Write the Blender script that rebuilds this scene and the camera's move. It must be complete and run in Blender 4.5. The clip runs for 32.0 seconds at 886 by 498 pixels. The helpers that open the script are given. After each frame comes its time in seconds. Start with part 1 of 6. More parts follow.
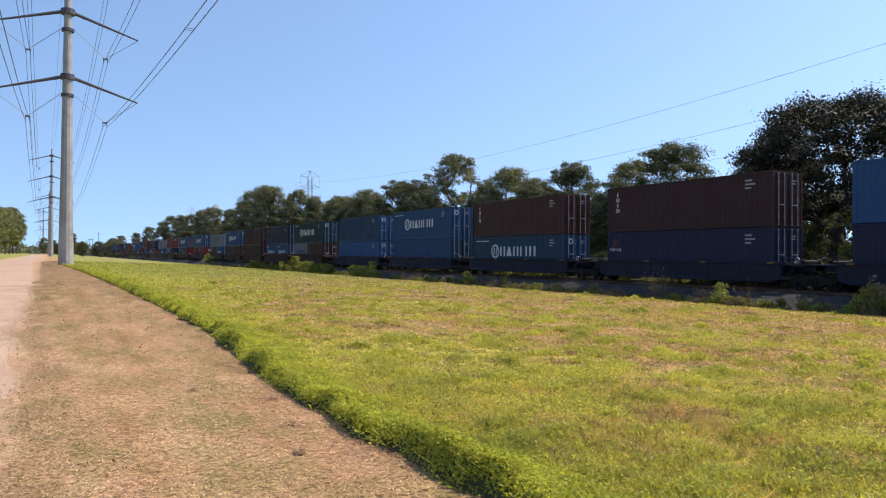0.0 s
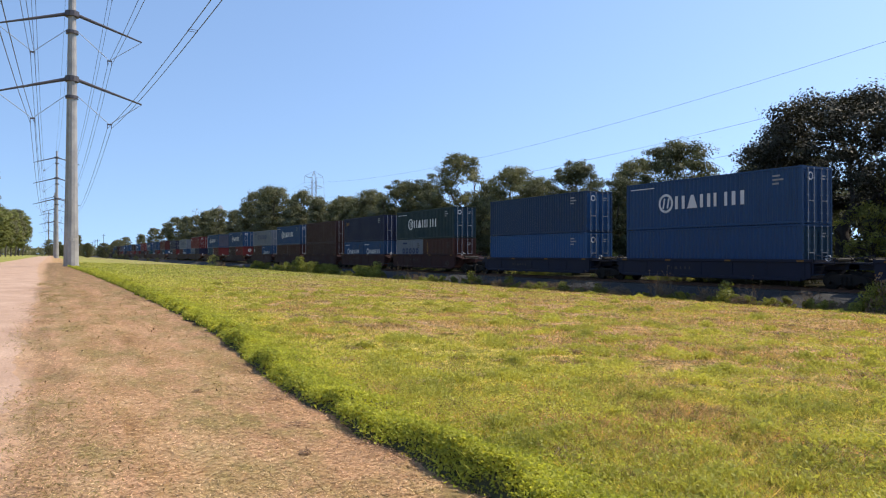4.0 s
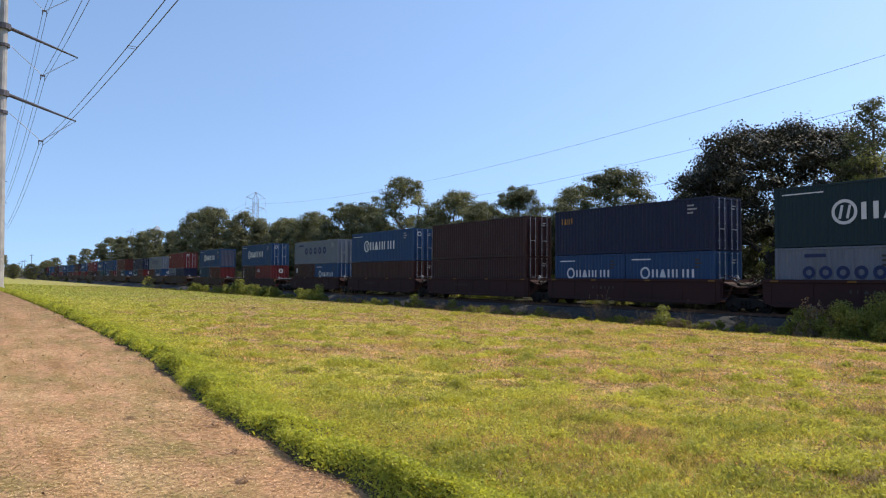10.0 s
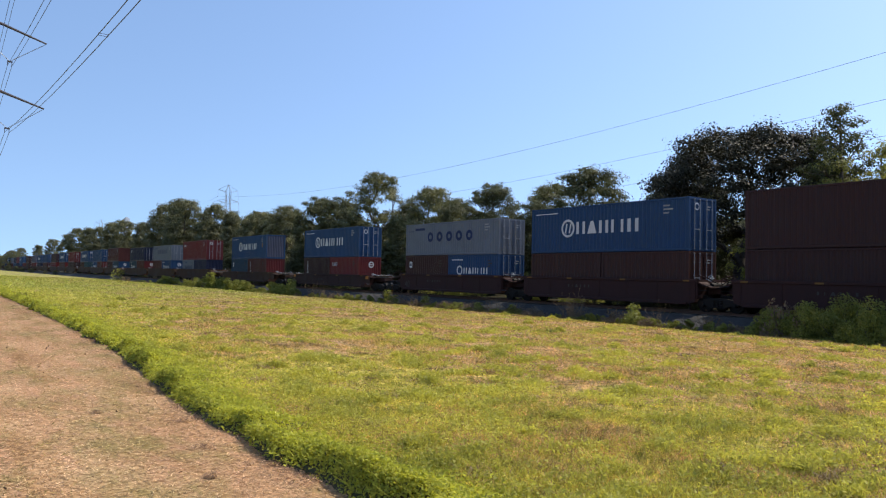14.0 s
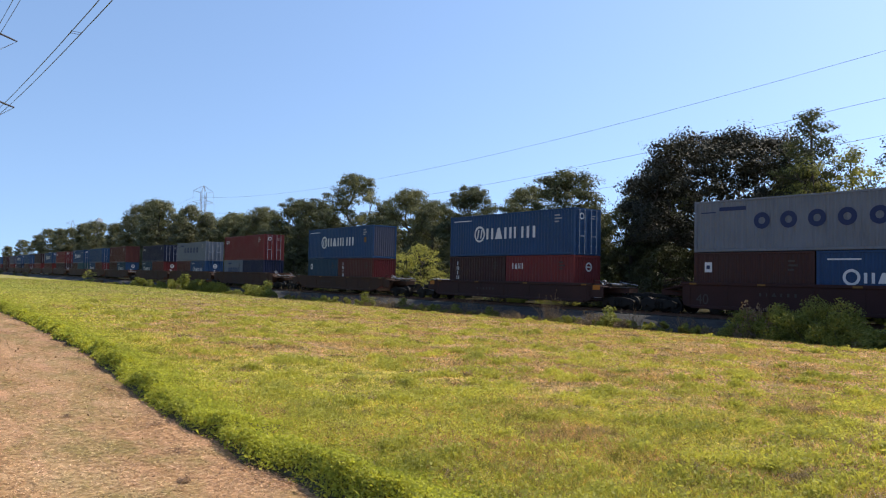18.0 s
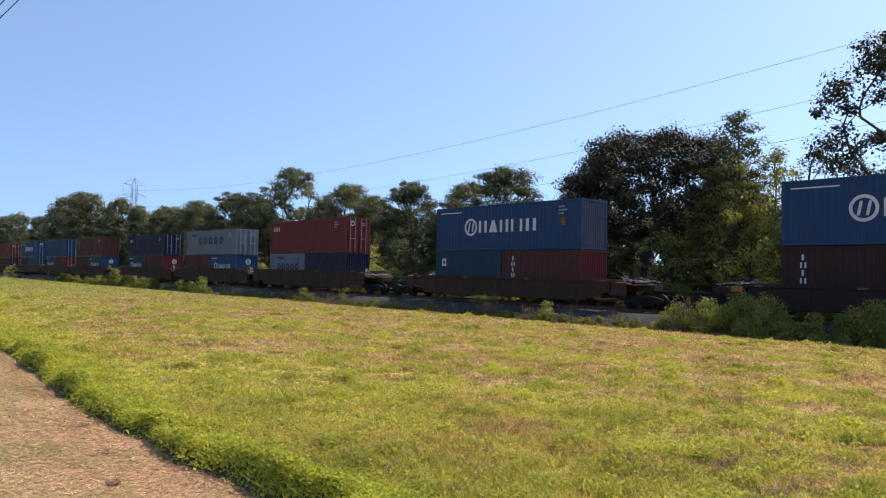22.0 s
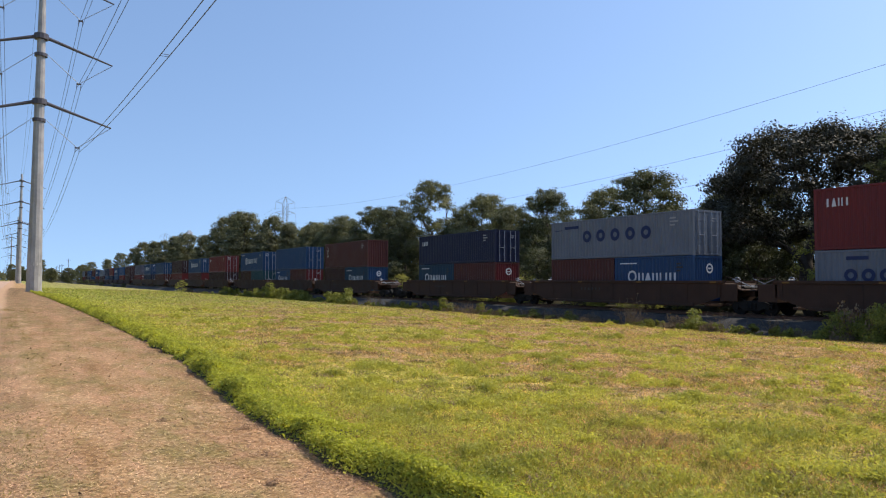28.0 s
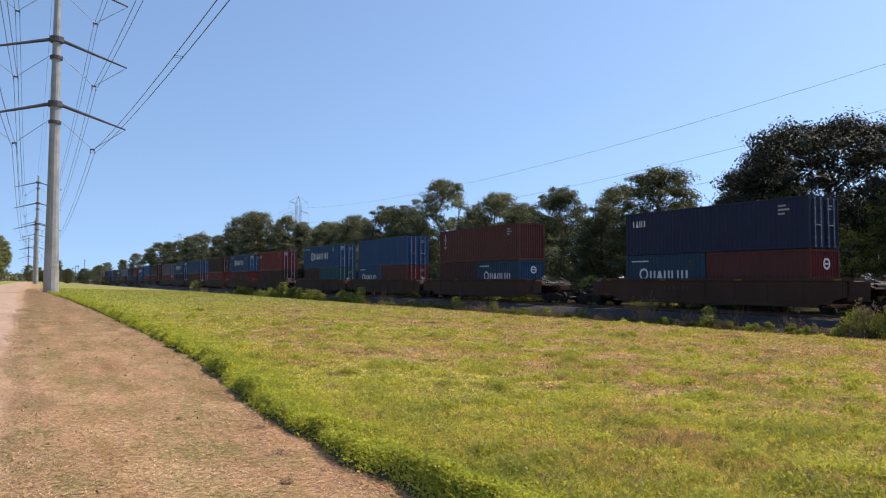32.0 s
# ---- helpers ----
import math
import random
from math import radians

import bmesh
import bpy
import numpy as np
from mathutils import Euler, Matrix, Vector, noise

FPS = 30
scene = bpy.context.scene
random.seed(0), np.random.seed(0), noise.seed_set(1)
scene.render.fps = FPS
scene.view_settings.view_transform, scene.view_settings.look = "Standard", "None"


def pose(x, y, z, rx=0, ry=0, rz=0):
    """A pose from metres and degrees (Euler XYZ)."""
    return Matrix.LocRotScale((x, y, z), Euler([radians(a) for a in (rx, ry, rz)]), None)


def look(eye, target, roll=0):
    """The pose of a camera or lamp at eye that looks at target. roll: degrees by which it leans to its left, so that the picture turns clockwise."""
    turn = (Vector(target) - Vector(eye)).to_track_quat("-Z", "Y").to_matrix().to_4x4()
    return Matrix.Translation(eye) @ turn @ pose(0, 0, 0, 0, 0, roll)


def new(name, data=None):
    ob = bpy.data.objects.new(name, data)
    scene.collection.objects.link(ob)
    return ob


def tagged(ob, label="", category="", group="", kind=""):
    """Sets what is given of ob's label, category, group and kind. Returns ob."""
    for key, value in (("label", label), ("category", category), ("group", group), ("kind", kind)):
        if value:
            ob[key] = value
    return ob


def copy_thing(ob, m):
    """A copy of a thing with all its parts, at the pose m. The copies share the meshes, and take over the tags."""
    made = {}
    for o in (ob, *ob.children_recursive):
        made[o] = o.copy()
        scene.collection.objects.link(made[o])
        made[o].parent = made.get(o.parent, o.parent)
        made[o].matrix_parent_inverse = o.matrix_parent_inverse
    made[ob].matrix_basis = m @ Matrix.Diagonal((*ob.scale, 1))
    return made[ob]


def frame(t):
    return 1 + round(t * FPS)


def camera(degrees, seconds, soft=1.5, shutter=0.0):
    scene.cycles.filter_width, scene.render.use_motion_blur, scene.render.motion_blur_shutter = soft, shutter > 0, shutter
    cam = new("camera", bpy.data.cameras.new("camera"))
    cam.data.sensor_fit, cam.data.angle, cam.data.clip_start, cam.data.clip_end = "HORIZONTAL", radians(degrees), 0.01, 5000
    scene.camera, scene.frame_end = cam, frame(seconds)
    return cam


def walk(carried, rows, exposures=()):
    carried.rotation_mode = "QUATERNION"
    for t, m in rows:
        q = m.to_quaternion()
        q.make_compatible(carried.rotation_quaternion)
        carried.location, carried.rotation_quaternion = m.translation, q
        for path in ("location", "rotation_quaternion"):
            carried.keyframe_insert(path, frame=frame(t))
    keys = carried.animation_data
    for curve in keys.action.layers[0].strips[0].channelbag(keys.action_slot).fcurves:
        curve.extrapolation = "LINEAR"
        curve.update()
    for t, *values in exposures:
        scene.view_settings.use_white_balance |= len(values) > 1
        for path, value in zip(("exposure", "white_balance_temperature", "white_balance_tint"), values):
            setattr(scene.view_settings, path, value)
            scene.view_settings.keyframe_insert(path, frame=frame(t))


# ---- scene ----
cam = camera(64.0, 32.0, 1.15)
PATH = [
    (0.0, pose(0, 0, 1.6, 90.46, -0.31, -29.24)), (0.5, pose(0, 0, 1.6, 90.40, -0.56, -28.99)),
    (1.0, pose(0, 0, 1.6, 90.32, -0.55, -28.80)), (1.5, pose(0, 0, 1.6, 90.14, -0.01, -28.61)),
    (2.0, pose(0, 0, 1.6, 90.04, 0.18, -28.45)), (2.5, pose(0, 0, 1.6, 89.95, 0.25, -28.34)),
    (3.0, pose(0, 0, 1.6, 90.12, 0.27, -28.68)), (3.5, pose(0, 0, 1.6, 90.28, 0.09, -28.77)),
    (5.5, pose(0, 0, 1.6, 91.00, -0.12, -29.38)), (6.0, pose(0, 0, 1.6, 91.11, 0.17, -30.11)),
    (6.5, pose(0, 0, 1.6, 91.27, -0.24, -31.44)), (7.0, pose(0, 0, 1.6, 91.37, -0.41, -32.26)),
    (7.5, pose(0, 0, 1.6, 91.47, -0.12, -32.80)), (8.0, pose(0, 0, 1.6, 91.60, -0.38, -33.19)),
    (8.5, pose(0, 0, 1.6, 91.83, -0.27, -33.16)), (9.0, pose(0, 0, 1.6, 92.06, -0.26, -33.26)),
    (9.5, pose(0, 0, 1.6, 92.19, -0.34, -33.53)), (10.0, pose(0, 0, 1.6, 92.33, -0.34, -33.46)),
    (10.5, pose(0, 0, 1.6, 92.38, -0.46, -33.63)), (11.0, pose(0, 0, 1.6, 92.33, -0.74, -34.13)),
    (11.5, pose(0, 0, 1.6, 92.28, -0.91, -34.61)), (12.0, pose(0, 0, 1.6, 92.15, -0.76, -34.99)),
    (12.5, pose(0, 0, 1.6, 92.13, -0.68, -35.30)), (13.0, pose(0, 0, 1.6, 92.16, -0.68, -35.55)),
    (13.5, pose(0, 0, 1.6, 92.16, -1.10, -35.77)), (14.0, pose(0, 0, 1.6, 92.06, -1.13, -35.60)),
    (14.5, pose(0, 0, 1.6, 91.92, -1.30, -35.07)), (16.5, pose(0, 0, 1.6, 92.33, -1.08, -35.57)),
    (17.0, pose(0, 0, 1.6, 92.43, -1.37, -35.85)), (17.5, pose(0, 0, 1.6, 92.35, -1.26, -36.25)),
    (18.0, pose(0, 0, 1.6, 92.26, -1.20, -37.43)), (18.5, pose(0, 0, 1.6, 92.15, -0.29, -41.41)),
    (19.0, pose(0, 0, 1.6, 91.98, -0.86, -41.88)), (19.5, pose(0, 0, 1.6, 92.90, -0.82, -41.94)),
    (20.0, pose(0, 0, 1.6, 92.45, -0.88, -42.06)), (20.5, pose(0, 0, 1.6, 92.23, -0.96, -41.80)),
    (21.0, pose(0, 0, 1.6, 92.12, -1.15, -41.90)), (21.5, pose(0, 0, 1.6, 92.02, -1.13, -41.95)),
    (22.0, pose(0, 0, 1.6, 91.99, -1.16, -42.29)), (22.5, pose(0, 0, 1.6, 92.15, -0.86, -42.08)),
    (23.0, pose(0, 0, 1.6, 92.55, -0.73, -40.27)), (23.2, pose(0, 0, 1.6, 92.57, -0.52, -36.86)),
    (23.3, pose(0, 0, 1.6, 92.57, -0.42, -34.44)), (23.4, pose(0, 0, 1.6, 92.57, -0.32, -31.91)),
    (23.5, pose(0, 0, 1.6, 92.57, -0.22, -29.66)), (23.7, pose(0, 0, 1.6, 92.55, -0.24, -26.25)),
    (24.0, pose(0, 0, 1.6, 92.54, -0.26, -23.46)), (24.5, pose(0, 0, 1.6, 92.50, -0.50, -23.45)),
    (25.0, pose(0, 0, 1.6, 92.66, -0.97, -27.75)), (25.5, pose(0, 0, 1.6, 92.72, -0.53, -30.34)),
    (27.5, pose(0, 0, 1.6, 92.66, -0.27, -31.70)), (28.0, pose(0, 0, 1.6, 92.60, -0.26, -31.18)),
    (28.5, pose(0, 0, 1.6, 92.49, -0.19, -30.67)), (29.0, pose(0, 0, 1.6, 92.39, 0.06, -30.49)),
    (29.5, pose(0, 0, 1.6, 92.33, -0.15, -30.34)), (30.0, pose(0, 0, 1.6, 92.32, -0.03, -30.14)),
    (30.5, pose(0, 0, 1.6, 92.45, -0.06, -30.00)), (31.0, pose(0, 0, 1.6, 92.51, -0.28, -30.16)),
    (31.5, pose(0, 0, 1.6, 92.56, -0.00, -30.14)), (32.0, pose(0, 0, 1.6, 92.50, 0.00, -30.14)),
]
walk(cam, PATH, [(0, 0.14), (3.5, 0.14), (6, 0.09), (22, 0.10), (23.5, 0.12), (24.5, 0.0), (32, -0.02)])

# ---- light ----
SUN_EL, SUN_AZ = 52.0, 103.5          # degrees; azimuth clockwise from +y
world = bpy.data.worlds.new("sky")
scene.world = world
world.use_nodes = True
wn = world.node_tree.nodes
sky = wn.new("ShaderNodeTexSky")
sky.sky_type, sky.sun_disc = "NISHITA", False
sky.sun_elevation, sky.sun_rotation = radians(SUN_EL), radians(SUN_AZ)
sky.air_density, sky.dust_density, sky.ozone_density = 1.05, 0.5, 2.4
lift, unit = wn.new("ShaderNodeVectorMath"), wn.new("ShaderNodeVectorMath")
lift.operation, unit.operation = "ADD", "NORMALIZE"
lift.inputs[1].default_value = (0, 0, 0.22)
world.node_tree.links.new(wn.new("ShaderNodeTexCoord").outputs["Generated"], lift.inputs[0])
world.node_tree.links.new(lift.outputs[0], unit.inputs[0])
world.node_tree.links.new(unit.outputs[0], sky.inputs[0])
world.node_tree.links.new(sky.outputs[0], wn["Background"].inputs[0])
wn["Background"].inputs[1].default_value = 0.215
sun_data = bpy.data.lights.new("sun", "SUN")
sun_data.energy, sun_data.angle, sun_data.color = 5.0, radians(0.53), (1.0, 0.895, 0.745)
sun = new("sun", sun_data)
se, sa = radians(SUN_EL), radians(SUN_AZ)
SUN_DIR = Vector((math.cos(se) * math.sin(sa), math.cos(se) * math.cos(sa), math.sin(se)))
sun.matrix_basis = look(SUN_DIR * 200, (0, 0, 0))


# ---- materials ----
def nodes_of(name):
    m = bpy.data.materials.new(name)
    m.use_nodes = True
    return m, m.node_tree.nodes, m.node_tree.links, m.node_tree.nodes["Principled BSDF"]


def noise_node(n, l, scale, detail=4.0, rough=0.6, vec=None):
    t = n.new("ShaderNodeTexNoise")
    t.inputs["Scale"].default_value, t.inputs["Detail"].default_value = scale, detail
    t.inputs["Roughness"].default_value = rough
    if vec is not None:
        l.new(vec, t.inputs["Vector"])
    return t


def ramp(n, l, fac, stops):
    r = n.new("ShaderNodeValToRGB")
    while len(r.color_ramp.elements) < len(stops):
        r.color_ramp.elements.new(0.5)
    for e, (p, c) in zip(r.color_ramp.elements, stops):
        e.position, e.color = p, (*c, 1)
    l.new(fac, r.inputs[0])
    return r


def mix(n, l, fac, a, b, mode="MIX"):
    m = n.new("ShaderNodeMix")
    m.data_type, m.blend_type = "RGBA", mode
    for sock, v in ((m.inputs[0], fac), (m.inputs[6], a), (m.inputs[7], b)):
        if isinstance(v, (int, float)):
            sock.default_value = v
        elif isinstance(v, tuple):
            sock.default_value = (*v, 1)
        else:
            l.new(v, sock)
    return m.outputs[2]


def bump(n, l, bsdf, height, strength, distance):
    b = n.new("ShaderNodeBump")
    b.inputs["Strength"].default_value, b.inputs["Distance"].default_value = strength, distance
    l.new(height, b.inputs["Height"])
    l.new(b.outputs[0], bsdf.inputs["Normal"])


def coords(n, kind="Object"):
    return n.new("ShaderNodeTexCoord").outputs[kind]


def stretched(n, l, vec, scale):
    m = n.new("ShaderNodeMapping")
    m.inputs["Scale"].default_value = scale
    l.new(vec, m.inputs["Vector"])
    return m.outputs[0]


def paint(name, color, rough=0.5, fade=0.25, rust=0.5, metal=0.0):
    """Weathered paint on steel: faded patches, streaks, rust specks."""
    m, n, l, b = nodes_of(name)
    co = coords(n)
    info = n.new("ShaderNodeObjectInfo")
    shifted = n.new("ShaderNodeVectorMath")
    shifted.operation = "ADD"
    l.new(co, shifted.inputs[0])
    comb = n.new("ShaderNodeCombineXYZ")
    mul = n.new("ShaderNodeMath")
    mul.operation = "MULTIPLY"
    mul.inputs[1].default_value = 37.0
    l.new(info.outputs["Random"], mul.inputs[0])
    l.new(mul.outputs[0], comb.inputs[1])
    l.new(comb.outputs[0], shifted.inputs[1])
    v = shifted.outputs[0]
    big = noise_node(n, l, 0.7, 5, 0.6, v)
    streak = noise_node(n, l, 1.0, 4, 0.7, stretched(n, l, v, (6, 6, 0.5)))
    fine = noise_node(n, l, 18, 5, 0.7, v)
    light = tuple(min(1, c * 1.35 + 0.02) for c in color)
    dark = tuple(c * 0.62 for c in color)
    c1 = mix(n, l, ramp(n, l, big.outputs[0], [(0.35, (0, 0, 0)), (0.7, (1, 1, 1))]).outputs[0], dark, light)
    c1 = mix(n, l, fade, color, c1)
    dirt = ramp(n, l, streak.outputs[0], [(0.55, (0, 0, 0)), (0.75, (1, 1, 1))]).outputs[0]
    c2 = mix(n, l, mix(n, l, 0.35, (0, 0, 0), dirt), c1, (0.012, 0.010, 0.010))
    spots = ramp(n, l, fine.outputs[0], [(0.66, (0, 0, 0)), (0.72, (1, 1, 1))]).outputs[0]
    c3 = mix(n, l, mix(n, l, rust, (0, 0, 0), spots), c2, (0.03, 0.012, 0.006))
    l.new(c3, b.inputs["Base Color"])
    rr = ramp(n, l, big.outputs[0], [(0.3, (rough - 0.1,) * 3), (0.7, (rough + 0.2,) * 3)])
    l.new(rr.outputs[0], b.inputs["Roughness"])
    b.inputs["Metallic"].default_value = metal
    b.inputs["Specular IOR Level"].default_value = 0.25
    bump(n, l, b, fine.outputs[0], 0.15, 0.004)
    return m


def rough_stuff(name, a, bcol, scale, rough=0.9, bump_d=0.02, fine=6.0):
    m, n, l, b = nodes_of(name)
    co = coords(n)
    n1 = noise_node(n, l, scale, 5, 0.6, co)
    n2 = noise_node(n, l, scale * fine, 5, 0.7, co)
    c = ramp(n, l, n1.outputs[0], [(0.3, a), (0.7, bcol)]).outputs[0]
    c = mix(n, l, 0.6, c, ramp(n, l, n2.outputs[0], [(0.3, (0.35,) * 3), (0.75, (1.25,) * 3)]).outputs[0], "MULTIPLY")
    l.new(c, b.inputs["Base Color"])
    b.inputs["Roughness"].default_value = rough
    bump(n, l, b, n2.outputs[0], 0.6, bump_d)
    return m


def leaf_mat(name, dark, bright, through_light=0.35, gloss=0.2):
    m, n, l, b = nodes_of(name)
    geo = n.new("ShaderNodeNewGeometry")
    co = coords(n)
    big = noise_node(n, l, 0.75, 3, 0.55, co)
    mid = tuple((p + q) / 2 for p, q in zip(dark, bright))
    low, high = (tuple(m + (e - m) * 0.42 for m, e in zip(mid, end)) for end in (dark, bright))
    c = ramp(n, l, geo.outputs["Random Per Island"], [(0.0, low), (0.55, mid), (1.0, high)]).outputs[0]
    c = mix(n, l, 0.65, c, ramp(n, l, big.outputs[0], [(0.3, (0.5, 0.55, 0.55)), (0.7, (1.4, 1.35, 1.1))]).outputs[0], "MULTIPLY")
    l.new(c, b.inputs["Base Color"])
    b.inputs["Roughness"].default_value = 0.6
    b.inputs["Specular IOR Level"].default_value = gloss
    tr = n.new("ShaderNodeBsdfTranslucent")
    l.new(mix(n, l, 1.0, c, (1.0, 1.0, 0.6), "MULTIPLY"), tr.inputs[0])
    ms = n.new("ShaderNodeMixShader")
    ms.inputs[0].default_value = through_light
    l.new(b.outputs[0], ms.inputs[1])
    l.new(tr.outputs[0], ms.inputs[2])
    l.new(ms.outputs[0], n["Material Output"].inputs[0])
    return m


def field_color(n, l, vec, thatch=1.0):
    """Patchy mown meadow: yellow-green with olive tufts and tawny dry patches, greener towards the verge."""
    flat = stretched(n, l, vec, (1, 1, 0))
    big = noise_node(n, l, 0.17, 4, 0.65, stretched(n, l, flat, (1.2, 0.9, 0)))
    mid = noise_node(n, l, 0.8, 4, 0.65, flat)
    clump = noise_node(n, l, 2.3, 3, 0.6, flat)
    small = noise_node(n, l, 8.0, 4, 0.7, flat)
    sep = n.new("ShaderNodeSeparateXYZ")
    l.new(vec, sep.inputs[0])
    side = n.new("ShaderNodeMapRange")
    for k, v in ((1, 3.0), (2, 15.0), (3, -0.17), (4, 0.03)):
        side.inputs[k].default_value = v
    l.new(sep.outputs[0], side.inputs[0])
    away = n.new("ShaderNodeMapRange")
    for k, v in ((1, 22.0), (2, 75.0), (3, 0.0), (4, -0.2)):
        away.inputs[k].default_value = v
    l.new(sep.outputs[1], away.inputs[0])
    both = n.new("ShaderNodeMath")
    l.new(side.outputs[0], both.inputs[0])
    l.new(away.outputs[0], both.inputs[1])
    fac = both.outputs[0]
    for node, w in ((big, 1.0), (clump, 0.3), (mid, 0.55)):
        ad = n.new("ShaderNodeMath")
        ad.operation = "MULTIPLY_ADD"
        l.new(node.outputs[0], ad.inputs[0])
        ad.inputs[1].default_value = w
        l.new(fac, ad.inputs[2])
        fac = ad.outputs[0]
    green = ramp(n, l, mid.outputs[0], [(0.3, (0.37, 0.325, 0.068)), (0.5, (0.50, 0.42, 0.105)), (0.72, (0.61, 0.48, 0.17))]).outputs[0]
    tawny = ramp(n, l, mid.outputs[0], [(0.3, (0.39, 0.255, 0.105)), (0.55, (0.505, 0.325, 0.175)), (0.8, (0.535, 0.38, 0.235))]).outputs[0]
    c = mix(n, l, ramp(n, l, fac, [(0.755, (0, 0, 0)), (0.875, (1, 1, 1))]).outputs[0], green, tawny)
    c = mix(n, l, 0.7, c, ramp(n, l, clump.outputs[0], [(0.36, (0.46, 0.52, 0.42)), (0.5, (1.0, 1.0, 0.95)), (0.66, (1.42, 1.36, 1.35))]).outputs[0], "MULTIPLY")
    t = thatch
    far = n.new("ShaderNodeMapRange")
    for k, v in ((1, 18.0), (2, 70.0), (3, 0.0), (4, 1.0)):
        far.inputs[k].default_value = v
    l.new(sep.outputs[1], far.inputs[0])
    c = mix(n, l, far.outputs[0], c, mix(n, l, 1.0, c, (0.74, 0.86, 0.95), "MULTIPLY"))     # greener towards the poles, and darkened for the shade between far blades
    return mix(n, l, 0.8, c, ramp(n, l, small.outputs[0], [(0.36, (0.22 * t, 0.22 * t, 0.2 * t)), (0.49, (0.95 * t, 0.95 * t, 0.92 * t)), (0.64, (1.65 * t, 1.58 * t, 1.5 * t))]).outputs[0], "MULTIPLY"), small


def straw_color(n, l, pos):
    """Mown dry verge: tan and orange-brown with pinkish lengthwise streaks and olive mottles."""
    s1 = noise_node(n, l, 1.3, 5, 0.65, stretched(n, l, pos, (1, 0.4, 0)))
    streak = noise_node(n, l, 1.0, 4, 0.6, stretched(n, l, pos, (2.2, 0.12, 0)))
    tuft = noise_node(n, l, 1.0, 5, 0.75, stretched(n, l, pos, (1, 0.45, 0)))
    c = ramp(n, l, s1.outputs[0], [(0.3, (0.30, 0.17, 0.075)), (0.5, (0.44, 0.27, 0.135)), (0.72, (0.57, 0.39, 0.22))]).outputs[0]
    c = mix(n, l, ramp(n, l, streak.outputs[0], [(0.42, (0, 0, 0)), (0.62, (0.7, 0.7, 0.7))]).outputs[0], c, (0.52, 0.305, 0.18))
    return mix(n, l, ramp(n, l, tuft.outputs[0], [(0.46, (0, 0, 0)), (0.62, (0.75, 0.75, 0.75))]).outputs[0], c, (0.25, 0.20, 0.07))


def straw_mat():
    m, n, l, b = nodes_of("dry_cut_straw")
    geo = n.new("ShaderNodeNewGeometry")
    r = ramp(n, l, geo.outputs["Random Per Island"], [(0.0, (0.4, 0.36, 0.32)), (0.4, (0.9, 0.9, 0.85)), (0.8, (1.3, 1.3, 1.25)), (1.0, (1.9, 1.95, 2.0))]).outputs[0]
    l.new(mix(n, l, 1.0, straw_color(n, l, geo.outputs["Position"]), r, "MULTIPLY"), b.inputs["Base Color"])
    b.inputs["Roughness"].default_value = 0.7
    b.inputs["Specular IOR Level"].default_value = 0.25
    return m


def ground_mat():
    m, n, l, b = nodes_of("meadow_and_dry_verge")
    geo = n.new("ShaderNodeNewGeometry")
    pos = geo.outputs["Position"]
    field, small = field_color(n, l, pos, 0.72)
    sep = n.new("ShaderNodeSeparateXYZ")
    l.new(pos, sep.inputs[0])
    wob = noise_node(n, l, 0.5, 4, 0.7, pos)
    wob2 = noise_node(n, l, 4.0, 3, 0.7, pos)

    def band(edge, width, wobble):
        """1 beyond x = edge, with a ragged border."""
        ad = n.new("ShaderNodeMath")
        ad.operation = "MULTIPLY_ADD"
        l.new(wob.outputs[0], ad.inputs[0])
        ad.inputs[1].default_value = wobble
        l.new(sep.outputs[0], ad.inputs[2])
        ad2 = n.new("ShaderNodeMath")
        ad2.operation = "MULTIPLY_ADD"
        l.new(wob2.outputs[0], ad2.inputs[0])
        ad2.inputs[1].default_value = wobble * 0.7
        l.new(ad.outputs[0], ad2.inputs[2])
        mr = n.new("ShaderNodeMapRange")
        mr.inputs[1].default_value = edge + wobble * 0.85 - width / 2
        mr.inputs[2].default_value = edge + wobble * 0.85 + width / 2
        l.new(ad2.outputs[0], mr.inputs[0])
        return mr.outputs[0]

    s2 = noise_node(n, l, 14.0, 5, 0.75, pos)
    straw = mix(n, l, 0.8, straw_color(n, l, pos), ramp(n, l, s2.outputs[0], [(0.3, (0.42, 0.38, 0.33)), (0.5, (0.95, 0.93, 0.9)), (0.7, (1.4, 1.4, 1.4))]).outputs[0], "MULTIPLY")
    straw = mix(n, l, band(0.05, 0.9, 1.0), mix(n, l, 0.5, straw, (0.55, 0.36, 0.255)), straw)
    verge, _ = field_color(n, l, stretched(n, l, pos, (1.3, 1.3, 1)))
    c = mix(n, l, band(-3.6, 0.5, 0.8), mix(n, l, 0.4, verge, (0.16, 0.16, 0.04)), straw)
    c = mix(n, l, band(2.95, 0.12, 0.25), c, field)
    # dark brown ground under the trees beyond the line
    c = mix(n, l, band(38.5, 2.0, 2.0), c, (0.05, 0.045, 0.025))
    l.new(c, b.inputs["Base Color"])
    b.inputs["Roughness"].default_value = 0.95
    b.inputs["Specular IOR Level"].default_value = 0.1
    bump(n, l, b, mix(n, l, 0.5, small.outputs[0], s2.outputs[0]), 0.8, 0.05)
    return m


